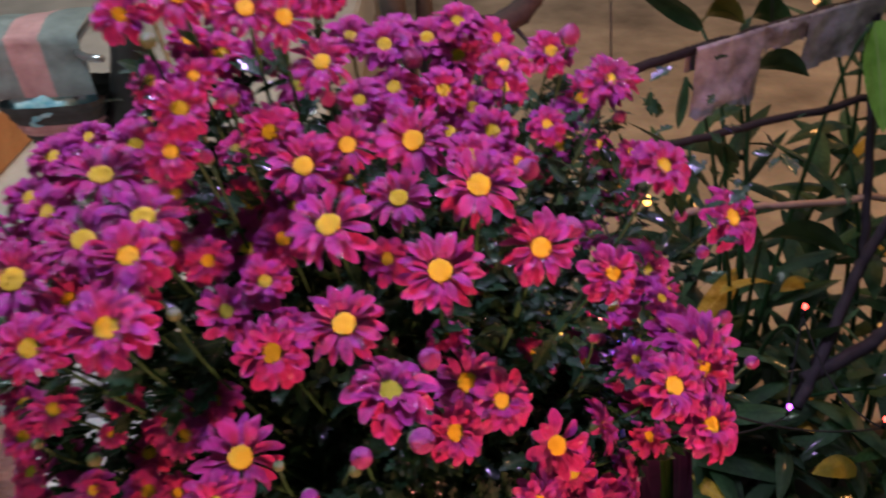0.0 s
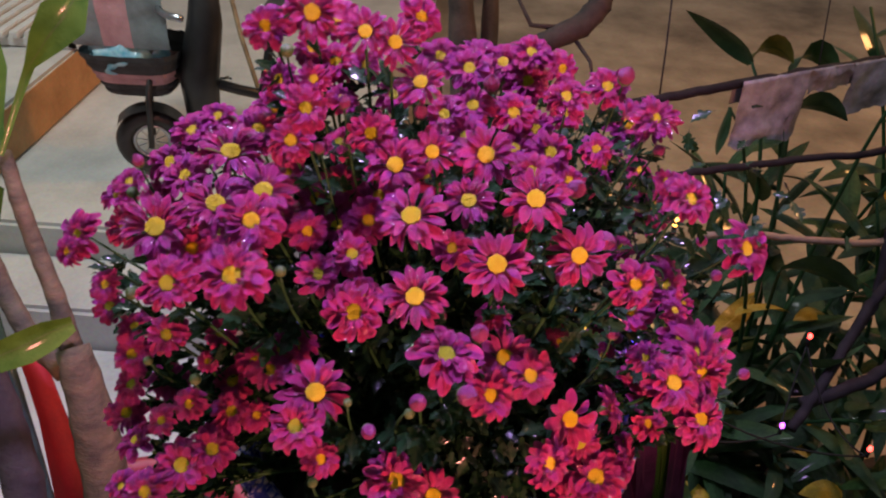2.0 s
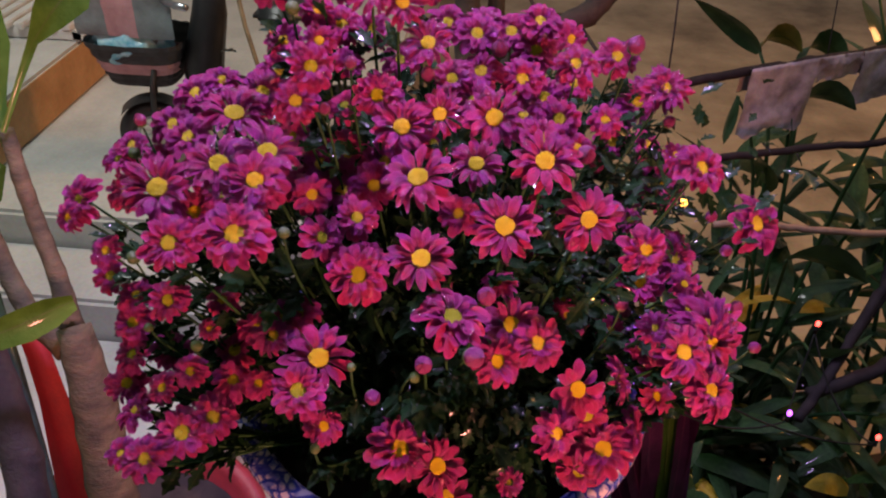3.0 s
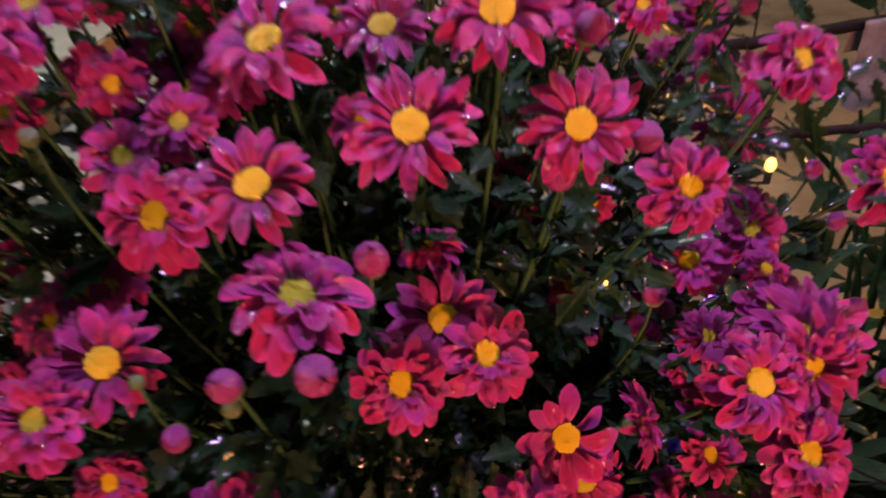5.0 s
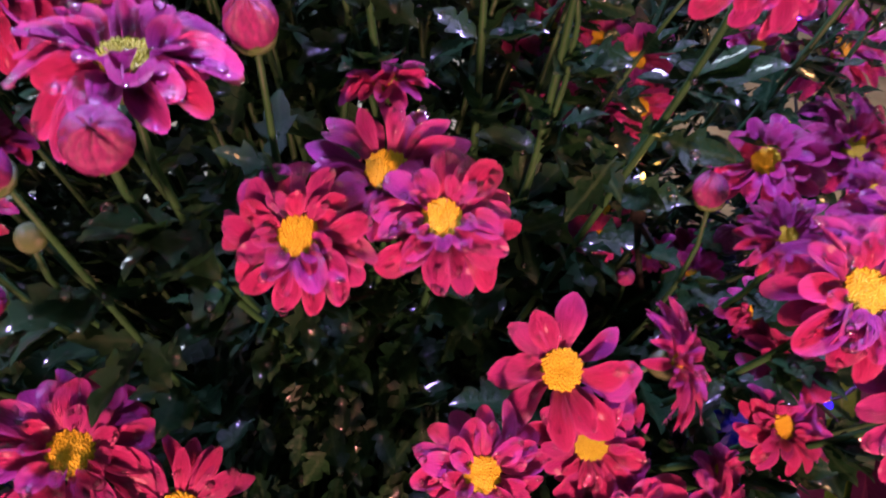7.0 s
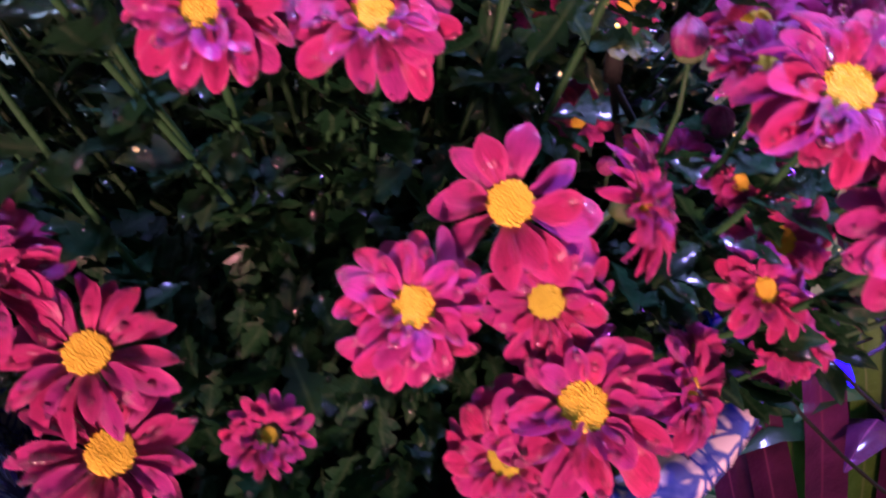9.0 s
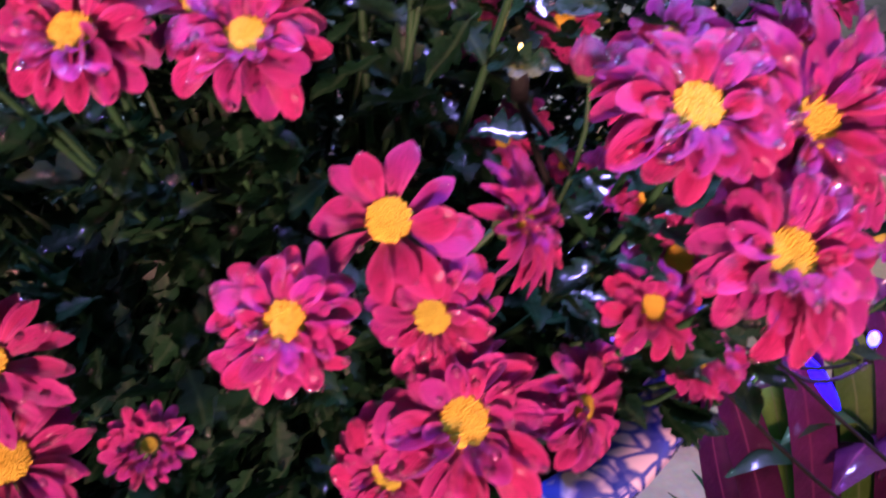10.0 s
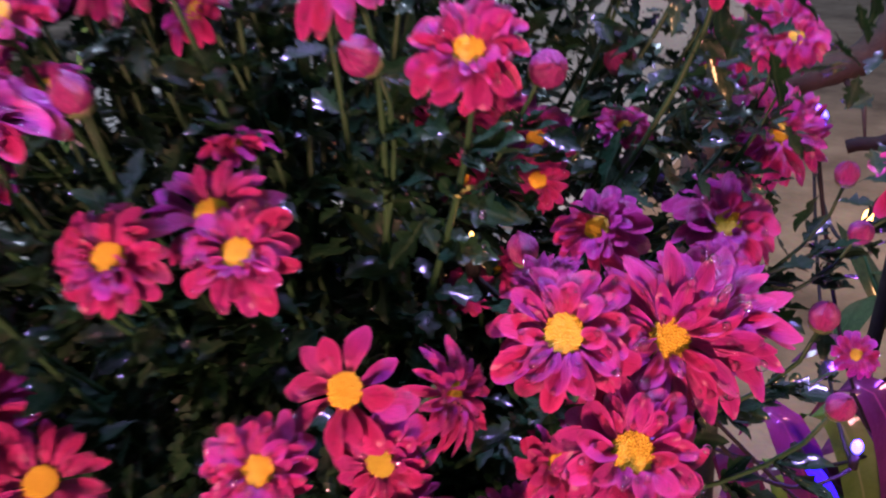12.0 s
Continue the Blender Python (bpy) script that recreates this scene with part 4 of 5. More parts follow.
def leaf_mesh(seed):
    """A lobed chrysanthemum leaf of length 1 along x, folded a little at the midrib."""
    rnd = random.Random(seed)
    bm = bmesh.new()
    half = [(0.0, 0.02), (0.14, 0.03), (0.24, 0.20), (0.33, 0.25), (0.36, 0.13), (0.46, 0.32), (0.58, 0.38), (0.60, 0.20), (0.70, 0.29), (0.80, 0.25), (0.84, 0.13), (0.93, 0.10), (1.0, 0.0)]
    half = [(x, y * rnd.uniform(0.50, 0.85)) for x, y in half]
    uv = bm.loops.layers.uv.verify()
    bend, fold = rnd.uniform(0.1, 0.35), rnd.uniform(0.1, 0.5)

    def at(x, y):
        return Vector((x, y, fold * abs(y) - bend * x * x + 0.03 * math.sin(9 * x + 5 * y)))

    mids = [bm.verts.new(at(x, 0)) for x, _ in half]
    for side in (1, -1):
        edge = [bm.verts.new(at(x, side * y)) for x, y in half]
        for i in range(len(half) - 1):
            quad = [mids[i], mids[i + 1], edge[i + 1], edge[i]]
            f = bm.faces.new(quad if side > 0 else quad[::-1])
            for l in f.loops:
                l[uv].uv = (l.vert.co.x, 0.5 + l.vert.co.y)
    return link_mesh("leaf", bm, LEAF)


LEAVES = [leaf_mesh(s) for s in range(5)]

PLANT = thing("chrysanthemum", "bushy magenta chrysanthemum covered in wet yellow-centred blooms", "flower plant", at=(POT.x, POT.y, 0.735))
BASE = PLANT.location.copy()
rng = random.Random(5)
LEAF_SPOTS, LEAF_POSES = [], []


def stem_to(top, facing, thick=0.0012):
    """A stem from the soil that arches out and comes up under a bloom, with spots for its leaves."""
    top, facing = Vector(top) - BASE, Vector(facing).normalized()
    flat = Vector((top.x, top.y, 0))
    root = flat * 0.18 + Vector((rng.uniform(-0.03, 0.03), rng.uniform(-0.03, 0.03), 0.0))
    neck = top - facing * 0.035 - Vector((0, 0, 0.02))
    knee = root * 0.45 + neck * 0.55 + Vector((0, 0, -0.02 + 0.05 * rng.random()))
    pts = [(1 - u) ** 3 * root + 3 * u * (1 - u) ** 2 * knee + 3 * u * u * (1 - u) * neck + u ** 3 * (top - facing * 0.006) for u in (i / 9 for i in range(10))]
    bm = tube(bmesh.new(), pts, [thick * (1.5 - 0.7 * i / 9) for i in range(10)], 6)
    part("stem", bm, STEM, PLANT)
    for i in (2, 3, 4, 5, 6, 7):
        LEAF_SPOTS.append((pts[i], (pts[i + 1] - pts[i]).normalized(), i))


COUNT = [0]
CROWNS = {}


def crown_mesh(style, k):
    """All petals of one bloom as one mesh, for the blooms deep in the bush."""
    if (style, k) not in CROWNS:
        shapes = PETALS_POINTED if style in POINTED else PETALS_ROUND
        verts, faces, uvs = [], [], []
        for which, m in PLANS[style][k][0]:
            me, base = shapes[which], len(verts)
            verts += [m @ v.co for v in me.vertices]
            for p in me.polygons:
                faces.append([base + v for v in p.vertices])
                uvs += [c for l in p.loop_indices for c in me.uv_layers[0].data[l].uv]
        me = bpy.data.meshes.new("ray_petals")
        me.from_pydata(verts, [], faces)
        me.uv_layers.new(name="UVMap").data.foreach_set("uv", uvs)
        me.materials.append(PETAL)
        me.polygons.foreach_set("use_smooth", [True] * len(me.polygons))
        CROWNS[style, k] = me
    return CROWNS[style, k]


def bloom(place, radius, facing, style="star", heart="yellow", far=False):
    """A bloom on its stem: calyx, each ray petal, heart and water beads."""
    COUNT[0] += 1
    k = COUNT[0]
    r = random.Random(k)
    poses, beads = PLANS[style][k % 4]
    stem_to(place, facing)
    ob = piece("bloom", CALYX, PLANT, aim(Vector(place) - BASE, facing, radius, r.uniform(0, 6.28)))
    shapes = PETALS_POINTED if style in POINTED else PETALS_ROUND
    if far:
        tagged(piece("ray_petals", crown_mesh(style, k % 4), ob, Matrix.Identity(4)), "magenta ray petals", kind="stuff")
    else:
        for which, m in poses:
            piece("petal", shapes[which], ob, m)
    size = {"star": 0.25, "double": 0.255, "few": 0.26, "full": 0.21, "cup": 0.16}[style]
    piece("disc", DISCS[heart], ob, Matrix.Translation((0, 0, 0.075)) @ Matrix.Scale(size, 4), "yellow heart" if heart == "yellow" else "yellow-green heart")
    if not far:
        tagged(piece("water_bead", beads, ob, Matrix.Identity(4)), "clear water beads", kind="stuff")
    return ob


def bud_meshes(seed):
    """A half-open bud of radius 1: a green cup and three rings of petals furled over one another."""
    rnd = random.Random(seed)
    cup = bmesh.new()
    lathe(cup, [(0.12, -1.0), (0.35, -0.95), (0.70, -0.72), (0.78, -0.50), (0.70, -0.36), (0.4, -0.36)], 14)
    furl = bmesh.new()
    for ring, (count, top, grow) in enumerate(((7, 1.22, 1.0), (6, 1.32, 0.86), (4, 1.30, 0.62))):
        off = rnd.uniform(0, 6)
        for i in range(count):
            a = off + 2 * math.pi * (i + rnd.uniform(-0.15, 0.15)) / count
            rows, tall = [], top * rnd.uniform(0.92, 1.06)
            for u in (0.0, 0.2, 0.42, 0.62, 0.8, 0.92, 1.0):
                rad = grow * (0.34 + 0.60 * math.sin(math.pi * (0.12 + 0.74 * u)) - 0.46 * u ** 3)
                half = 0.72 * (6.6 / count) * max(0.03, math.sin(math.pi * min(0.999, 0.18 + 0.80 * u)) ** 0.7)
                rows.append([Vector(((rad - 0.10 * v * v * grow + 0.03 * (abs(v) == 0.5)) * math.cos(a + half * v), (rad - 0.10 * v * v * grow + 0.03 * (abs(v) == 0.5)) * math.sin(a + half * v), -0.66 + (tall + 0.66) * u)) for v in (-1, -0.5, 0, 0.5, 1)])
            grid_mesh(furl, rows)
    return link_mesh("bud", cup, BUD_GREEN), link_mesh("furled_petals", furl, BUD_PINK)


BUDS = [bud_meshes(s) for s in range(3)]


def green_bud_mesh():
    bm = bmesh.new()
    lathe(bm, [(0.15, -0.95), (0.6, -0.75), (0.95, -0.2), (0.95, 0.25), (0.7, 0.62), (0.3, 0.78), (0.02, 0.8)], 14)
    return link_mesh("bud", bm, BUD_GREEN)


GREEN_BUD = green_bud_mesh()


def bud(place, radius, facing, closed=False):
    COUNT[0] += 1
    k = COUNT[0]
    stem_to(place, facing, 0.0010)
    cup, furl = BUDS[k % 3]
    m = aim(Vector(place) - BASE, facing, radius, k * 1.3)
    if closed:
        return piece("bud", GREEN_BUD, PLANT, m, "tight green bud")
    ob = piece("bud", cup, PLANT, m)
    piece("furled_petals", furl, ob, Matrix.Identity(4))
    return ob


# each bloom and bud: place, radius, facing
bloom((-0.018, 0.325, 1.009), 0.0242, (-0.01, -0.66, 0.75), "star")
bloom((0.004, 0.362, 1.036), 0.0240, (-0.01, -0.65, 0.76), "star")
bloom((-0.040, 0.373, 1.024), 0.0204, (0.01, -0.51, 0.86), "star")
bloom((-0.075, 0.348, 1.025), 0.0256, (-0.14, -0.45, 0.88), "star")
bloom((-0.091, 0.384, 1.042), 0.0221, (0.02, -0.68, 0.73), "star")
bloom((-0.031, 0.399, 1.046), 0.0228, (0.01, -0.73, 0.69), "star")
bloom((-0.068, 0.307, 0.992), 0.0234, (0.08, -0.54, 0.84), "star")
bloom((-0.177, 0.331, 1.025), 0.0218, (0.28, -0.62, 0.74), "double")
bloom((-0.179, 0.292, 1.010), 0.0238, (0.20, -0.58, 0.79), "double")
bloom((-0.134, 0.290, 0.916), 0.0258, (0.19, -0.51, 0.84), "star")
bloom((-0.046, 0.280, 0.969), 0.0241, (0.22, -0.16, 0.96), "double", "green")
bloom((0.035, 0.350, 1.003), 0.0216, (0.11, -0.81, 0.57), "star")
bloom((-0.176, 0.358, 1.030), 0.0247, (0.21, -0.38, 0.90), "star")
bloom((-0.204, 0.344, 1.027), 0.0243, (0.13, -0.49, 0.86), "star")
bloom((-0.244, 0.335, 1.011), 0.0261, (0.07, -0.57, 0.82), "star")
bloom((-0.223, 0.295, 0.998), 0.0199, (0.19, -0.70, 0.69), "double", "green")
bloom((-0.009, 0.325, 0.929), 0.0231, (0.28, -0.54, 0.79), "star")
bloom((-0.017, 0.290, 0.928), 0.0193, (0.41, -0.62, 0.67), "double")
bloom((0.009, 0.316, 0.923), 0.0203, (0.29, -0.62, 0.73), "double")
bloom((0.041, 0.321, 0.879), 0.0223, (0.30, -0.70, 0.64), "few")
bloom((0.027, 0.292, 0.864), 0.0193, (0.48, -0.70, 0.53), "double")
bloom((0.065, 0.311, 0.830), 0.0259, (0.19, -0.67, 0.72), "double")
bloom((-0.077, 0.262, 0.866), 0.0244, (0.45, -0.34, 0.83), "double")
bloom((-0.052, 0.268, 0.846), 0.0224, (0.44, -0.49, 0.76), "star")
bloom((-0.139, 0.257, 0.919), 0.0195, (0.12, -0.57, 0.81), "double", "green")
bloom((-0.109, 0.310, 0.974), 0.0218, (0.19, -0.83, 0.53), "double", "green")
bloom((-0.141, 0.342, 0.977), 0.0175, (0.59, -0.54, 0.60), "double", "green")
bloom((-0.148, 0.377, 1.084), 0.0168, (0.48, -0.73, 0.49), "double", "green")
bloom((-0.110, 0.400, 1.057), 0.0178, (0.18, -0.91, 0.37), "double", "green")
bloom((-0.067, 0.395, 1.048), 0.0186, (-0.02, -0.76, 0.65), "star")
bloom((-0.078, 0.418, 1.087), 0.0197, (-0.04, -0.54, 0.84), "star")
bloom((-0.117, 0.350, 0.990), 0.0157, (0.17, -0.65, 0.74), "double", "green")
bloom((-0.207, 0.389, 1.040), 0.0261, (0.21, -0.31, 0.93), "star")
bloom((-0.116, 0.425, 1.118), 0.0185, (0.15, -0.70, 0.70), "star")
bloom((-0.097, 0.428, 1.111), 0.0183, (0.33, -0.78, 0.53), "star")
bloom((-0.232, 0.271, 0.850), 0.0213, (0.24, -0.51, 0.82), "double", "green")
bloom((-0.214, 0.284, 0.854), 0.0194, (0.39, -0.39, 0.83), "double", "green")
bloom((-0.207, 0.312, 0.864), 0.0172, (0.27, -0.38, 0.89), "double", "green")
bloom((-0.250, 0.249, 0.846), 0.0180, (-0.04, -0.55, 0.83), "double")
bloom((-0.251, 0.328, 0.922), 0.0167, (0.08, -0.67, 0.74), "double", "green")
bloom((-0.297, 0.352, 0.875), 0.0181, (-0.10, -0.66, 0.75), "double", "green")
bloom((-0.339, 0.404, 0.877), 0.0169, (0.05, -0.76, 0.64), "double", "green")
bloom((-0.338, 0.393, 0.957), 0.0211, (-0.42, -0.70, 0.57), "double")
bloom((0.110, 0.333, 0.911), 0.0222, (0.24, -0.65, 0.72), "double")
bloom((0.132, 0.326, 0.884), 0.0226, (0.43, -0.64, 0.63), "double")
bloom((0.094, 0.359, 0.909), 0.0147, (-0.03, -0.72, 0.69), "full")
bloom((0.121, 0.440, 0.996), 0.0204, (0.23, -0.57, 0.79), "double")
bloom((0.197, 0.516, 0.903), 0.0279, (0.52, -0.57, 0.64), "double")
bloom((0.100, 0.518, 1.022), 0.0226, (0.12, -0.58, 0.80), "full")
bloom((0.074, 0.350, 0.982), 0.0185, (0.28, -0.70, 0.65), "double")
bloom((0.124, 0.476, 0.889), 0.0252, (0.42, -0.55, 0.73), "double")
bloom((-0.064, 0.441, 1.053), 0.0162, (0.05, -0.60, 0.80), "double")
bloom((-0.049, 0.541, 1.056), 0.0200, (0.01, -0.56, 0.83), "double")
bloom((0.026, 0.500, 1.045), 0.0190, (-0.09, -0.58, 0.81), "double")
bloom((0.063, 0.554, 1.031), 0.0205, (0.07, -0.62, 0.78), "double")
bloom((-0.162, 0.385, 1.055), 0.0172, (0.14, -0.69, 0.71), "double")
bloom((-0.171, 0.310, 0.913), 0.0162, (0.03, -0.47, 0.88), "double")
bloom((-0.167, 0.326, 0.917), 0.0152, (0.30, -0.33, 0.89), "double")
bloom((0.138, 0.380, 0.896), 0.0299, (0.10, -0.48, 0.87), "full", far=True)
bloom((0.129, 0.401, 0.894), 0.0190, (-0.14, -0.51, 0.85), "double", far=True)
bloom((-0.152, 0.429, 1.128), 0.0221, (0.23, -0.83, 0.51), "star")
bloom((-0.180, 0.416, 1.122), 0.0172, (-0.02, -0.85, 0.52), "double")
bloom((-0.090, 0.509, 1.100), 0.0185, (0.49, -0.72, 0.49), "double", far=True)
bloom((-0.050, 0.493, 1.067), 0.0195, (0.02, -0.60, 0.80), "double", far=True)
bloom((-0.003, 0.555, 1.057), 0.0192, (0.05, -0.51, 0.86), "double", far=True)
bloom((0.057, 0.524, 0.988), 0.0164, (0.18, -0.67, 0.72), "double", far=True)
bloom((-0.014, 0.472, 1.042), 0.0193, (0.07, -0.64, 0.76), "double", far=True)
bloom((-0.045, 0.471, 1.047), 0.0184, (0.01, -0.57, 0.82), "double", far=True)
bloom((-0.240, 0.409, 1.044), 0.0182, (-0.04, -0.44, 0.90), "double", far=True)
bloom((-0.252, 0.391, 1.028), 0.0193, (-0.21, -0.50, 0.84), "double", far=True)
bloom((-0.235, 0.375, 1.028), 0.0189, (-0.11, -0.49, 0.86), "double", far=True)
bloom((-0.196, 0.419, 1.043), 0.0197, (0.14, -0.52, 0.84), "double", far=True)
bloom((-0.178, 0.426, 1.080), 0.0157, (-0.07, -0.68, 0.73), "double", far=True)
bloom((-0.234, 0.443, 1.039), 0.0160, (-0.06, -0.45, 0.89), "double", far=True)
bloom((-0.136, 0.411, 1.005), 0.0201, (0.17, -0.64, 0.75), "double", far=True)
bloom((-0.155, 0.410, 0.994), 0.0181, (0.12, -0.71, 0.69), "double", far=True)
bloom((-0.112, 0.389, 0.992), 0.0183, (0.05, -0.70, 0.71), "double", far=True)
bloom((-0.050, 0.372, 0.985), 0.0162, (-0.15, -0.68, 0.72), "double", far=True)
bloom((-0.150, 0.362, 0.998), 0.0156, (0.33, -0.70, 0.63), "double", far=True)
bloom((-0.187, 0.325, 0.905), 0.0155, (0.05, -0.47, 0.88), "double", far=True)
bloom((-0.160, 0.336, 0.913), 0.0168, (0.19, -0.37, 0.91), "double", far=True)
bloom((-0.226, 0.330, 0.896), 0.0095, (0.20, -0.45, 0.87), "double", far=True)
bloom((-0.233, 0.304, 0.878), 0.0142, (-0.06, -0.61, 0.79), "double")
bloom((-0.252, 0.295, 0.868), 0.0133, (-0.26, -0.59, 0.77), "double")
bloom((-0.184, 0.303, 0.873), 0.0124, (0.27, -0.55, 0.79), "double", far=True)
bloom((-0.128, 0.266, 0.878), 0.0145, (0.31, -0.73, 0.61), "double")
bloom((-0.269, 0.253, 0.844), 0.0129, (-0.23, -0.53, 0.82), "double")
bloom((-0.295, 0.387, 1.000), 0.0155, (-0.29, -0.45, 0.85), "double", far=True)
bloom((-0.287, 0.392, 1.009), 0.0132, (-0.06, -0.49, 0.87), "double", far=True)
bloom((0.103, 0.347, 0.852), 0.0153, (0.43, -0.49, 0.76), "double", far=True)
bloom((0.126, 0.485, 0.895), 0.0158, (0.53, -0.50, 0.68), "double", far=True)
bloom((0.130, 0.443, 0.886), 0.0136, (0.40, -0.44, 0.80), "double", far=True)
bloom((0.082, 0.468, 0.928), 0.0126, (0.25, -0.56, 0.79), "double", far=True)
bloom((-0.294, 0.384, 0.975), 0.0181, (-0.11, -0.62, 0.77), "double", far=True)
bloom((-0.232, 0.355, 0.980), 0.0193, (0.12, -0.50, 0.86), "double", far=True)
bloom((-0.345, 0.383, 0.948), 0.0140, (-0.40, -0.81, 0.43), "double")
bloom((-0.312, 0.366, 0.932), 0.0138, (-0.08, -0.65, 0.76), "double")
bloom((-0.019, 0.349, 0.944), 0.0150, (-0.05, -0.02, 1.00), "double", far=True)
bloom((-0.111, 0.346, 0.958), 0.0170, (0.21, -0.32, 0.92), "double", far=True)
bloom((-0.095, 0.536, 1.089), 0.0169, (0.28, -0.59, 0.76), "double", far=True)
bloom((-0.148, 0.487, 1.102), 0.0180, (0.18, -0.71, 0.69), "double", far=True)
bloom((0.030, 0.550, 1.007), 0.0183, (0.12, -0.63, 0.76), "double", far=True)
bloom((-0.075, 0.517, 1.065), 0.0193, (0.04, -0.51, 0.86), "double", far=True)
bloom((-0.026, 0.560, 1.045), 0.0205, (-0.02, -0.51, 0.86), "double", far=True)
bloom((0.101, 0.385, 0.881), 0.0104, (0.01, -0.57, 0.82), "double", far=True)
bloom((0.102, 0.568, 0.946), 0.0167, (0.45, -0.55, 0.70), "double", far=True)
bloom((0.136, 0.526, 0.956), 0.0157, (0.09, -0.47, 0.88), "double", far=True)
bloom((0.126, 0.549, 0.947), 0.0136, (0.10, -0.57, 0.82), "double", far=True)
bloom((0.132, 0.355, 0.904), 0.0293, (0.54, -0.74, 0.39), "full")
bloom((0.070, 0.336, 0.877), 0.0200, (0.93, 0.12, 0.30), "full")
bloom((0.049, 0.299, 0.819), 0.0186, (0.08, -0.92, 0.37), "double", "green")
bloom((0.051, 0.323, 0.853), 0.0189, (0.34, -0.90, 0.26), "double", "green")
bloom((0.088, 0.333, 0.826), 0.0190, (0.93, -0.11, 0.35), "double")
bloom((0.035, 0.440, 0.865), 0.0127, (0.26, -0.82, 0.51), "double")
bloom((0.071, 0.445, 0.848), 0.0138, (0.29, -0.94, 0.19), "double")
bloom((0.110, 0.421, 0.843), 0.0145, (0.42, -0.74, 0.52), "double")
bloom((0.120, 0.393, 0.810), 0.0110, (0.36, -0.58, 0.73), "double")
bloom((0.116, 0.395, 0.797), 0.0093, (0.19, -0.71, 0.68), "full")
bloom((-0.045, 0.260, 0.822), 0.0238, (0.62, -0.28, 0.73), "star")
bloom((0.125, 0.590, 0.895), 0.0317, (0.38, -0.79, 0.48), "full")
bloom((0.001, 0.472, 0.926), 0.0200, (0.45, -0.73, 0.51), "double")
bloom((0.003, 0.469, 0.896), 0.0170, (0.31, -0.92, 0.23), "double")
bloom((0.019, 0.491, 0.918), 0.0190, (0.64, -0.59, 0.50), "double")
bloom((0.034, 0.492, 0.906), 0.0150, (0.71, -0.61, 0.34), "double")
bloom((0.033, 0.418, 0.866), 0.0104, (0.52, -0.67, 0.54), "double")
bloom((0.108, 0.707, 0.923), 0.0288, (0.39, -0.73, 0.56), "double")
bloom((0.081, 0.629, 0.915), 0.0210, (-0.03, -0.88, 0.47), "double")
bloom((0.037, 0.415, 0.867), 0.0104, (0.05, -0.67, 0.74), "double")
bloom((0.056, 0.427, 0.856), 0.0076, (0.00, -0.74, 0.67), "double")
bloom((0.073, 0.411, 0.859), 0.0123, (0.08, -0.84, 0.54), "double")
bloom((0.093, 0.385, 0.866), 0.0120, (0.39, -0.65, 0.66), "double")
bloom((0.106, 0.371, 0.856), 0.0163, (0.22, -0.90, 0.38), "double")
bloom((0.115, 0.376, 0.820), 0.0135, (0.12, -0.62, 0.78), "double")
bloom((0.090, 0.347, 0.830), 0.0086, (0.19, -0.58, 0.80), "double")
bloom((0.036, 0.483, 0.913), 0.0190, (0.17, -0.85, 0.50), "double")
bloom((0.041, 0.474, 0.898), 0.0160, (0.19, -0.95, 0.27), "double")
bloom((-0.002, 0.270, 0.834), 0.0120, (0.46, -0.56, 0.69), "cup", "green")
bloom((0.182, 0.603, 0.766), 0.0145, (0.25, -0.75, 0.62), "double")
bloom((-0.137, 0.436, 1.063), 0.0134, (0.43, -0.50, 0.75), "double", far=True)
bloom((-0.136, 0.415, 1.039), 0.0143, (-0.19, -0.50, 0.85), "double", "green", far=True)
bloom((0.002, 0.423, 1.021), 0.0172, (0.04, -0.67, 0.74), "double", far=True)
bloom((-0.212, 0.359, 0.993), 0.0134, (0.00, -0.39, 0.92), "double", "green", far=True)
bloom((-0.109, 0.418, 0.995), 0.0180, (-0.14, -0.73, 0.67), "double", far=True)
bloom((-0.135, 0.389, 0.985), 0.0182, (-0.09, -0.41, 0.91), "double", far=True)
bloom((-0.190, 0.344, 0.989), 0.0173, (0.20, -0.37, 0.91), "double", "green", far=True)
bloom((0.024, 0.579, 1.035), 0.0181, (0.50, -0.71, 0.49), "double", far=True)
bloom((-0.005, 0.549, 1.034), 0.0213, (0.21, -0.57, 0.79), "double", "green", far=True)
bloom((-0.105, 0.469, 1.053), 0.0158, (0.10, -0.62, 0.78), "double", "green", far=True)
bloom((-0.012, 0.454, 1.022), 0.0170, (0.16, -0.52, 0.84), "double", far=True)
bloom((-0.125, 0.473, 1.074), 0.0159, (-0.34, -0.77, 0.55), "double", far=True)
bloom((-0.171, 0.397, 1.022), 0.0145, (0.11, -0.71, 0.69), "double", "green", far=True)
bloom((-0.160, 0.449, 1.095), 0.0139, (0.33, -0.73, 0.60), "double", far=True)
bloom((0.030, 0.441, 1.005), 0.0139, (0.21, -0.60, 0.77), "double", far=True)
bloom((0.004, 0.480, 1.026), 0.0164, (-0.05, -0.75, 0.66), "double", far=True)
bloom((-0.255, 0.358, 0.971), 0.0139, (-0.23, -0.60, 0.77), "double", "green", far=True)
bloom((-0.047, 0.437, 1.038), 0.0186, (0.08, -0.63, 0.77), "double", "green", far=True)
bloom((-0.074, 0.421, 1.011), 0.0141, (0.18, -0.61, 0.78), "double", far=True)
bloom((-0.179, 0.390, 0.990), 0.0159, (0.23, -0.53, 0.81), "double", "green", far=True)
bloom((-0.188, 0.439, 1.051), 0.0182, (0.18, -0.55, 0.81), "double", far=True)
bloom((0.015, 0.454, 1.021), 0.0182, (0.09, -0.72, 0.68), "double", far=True)
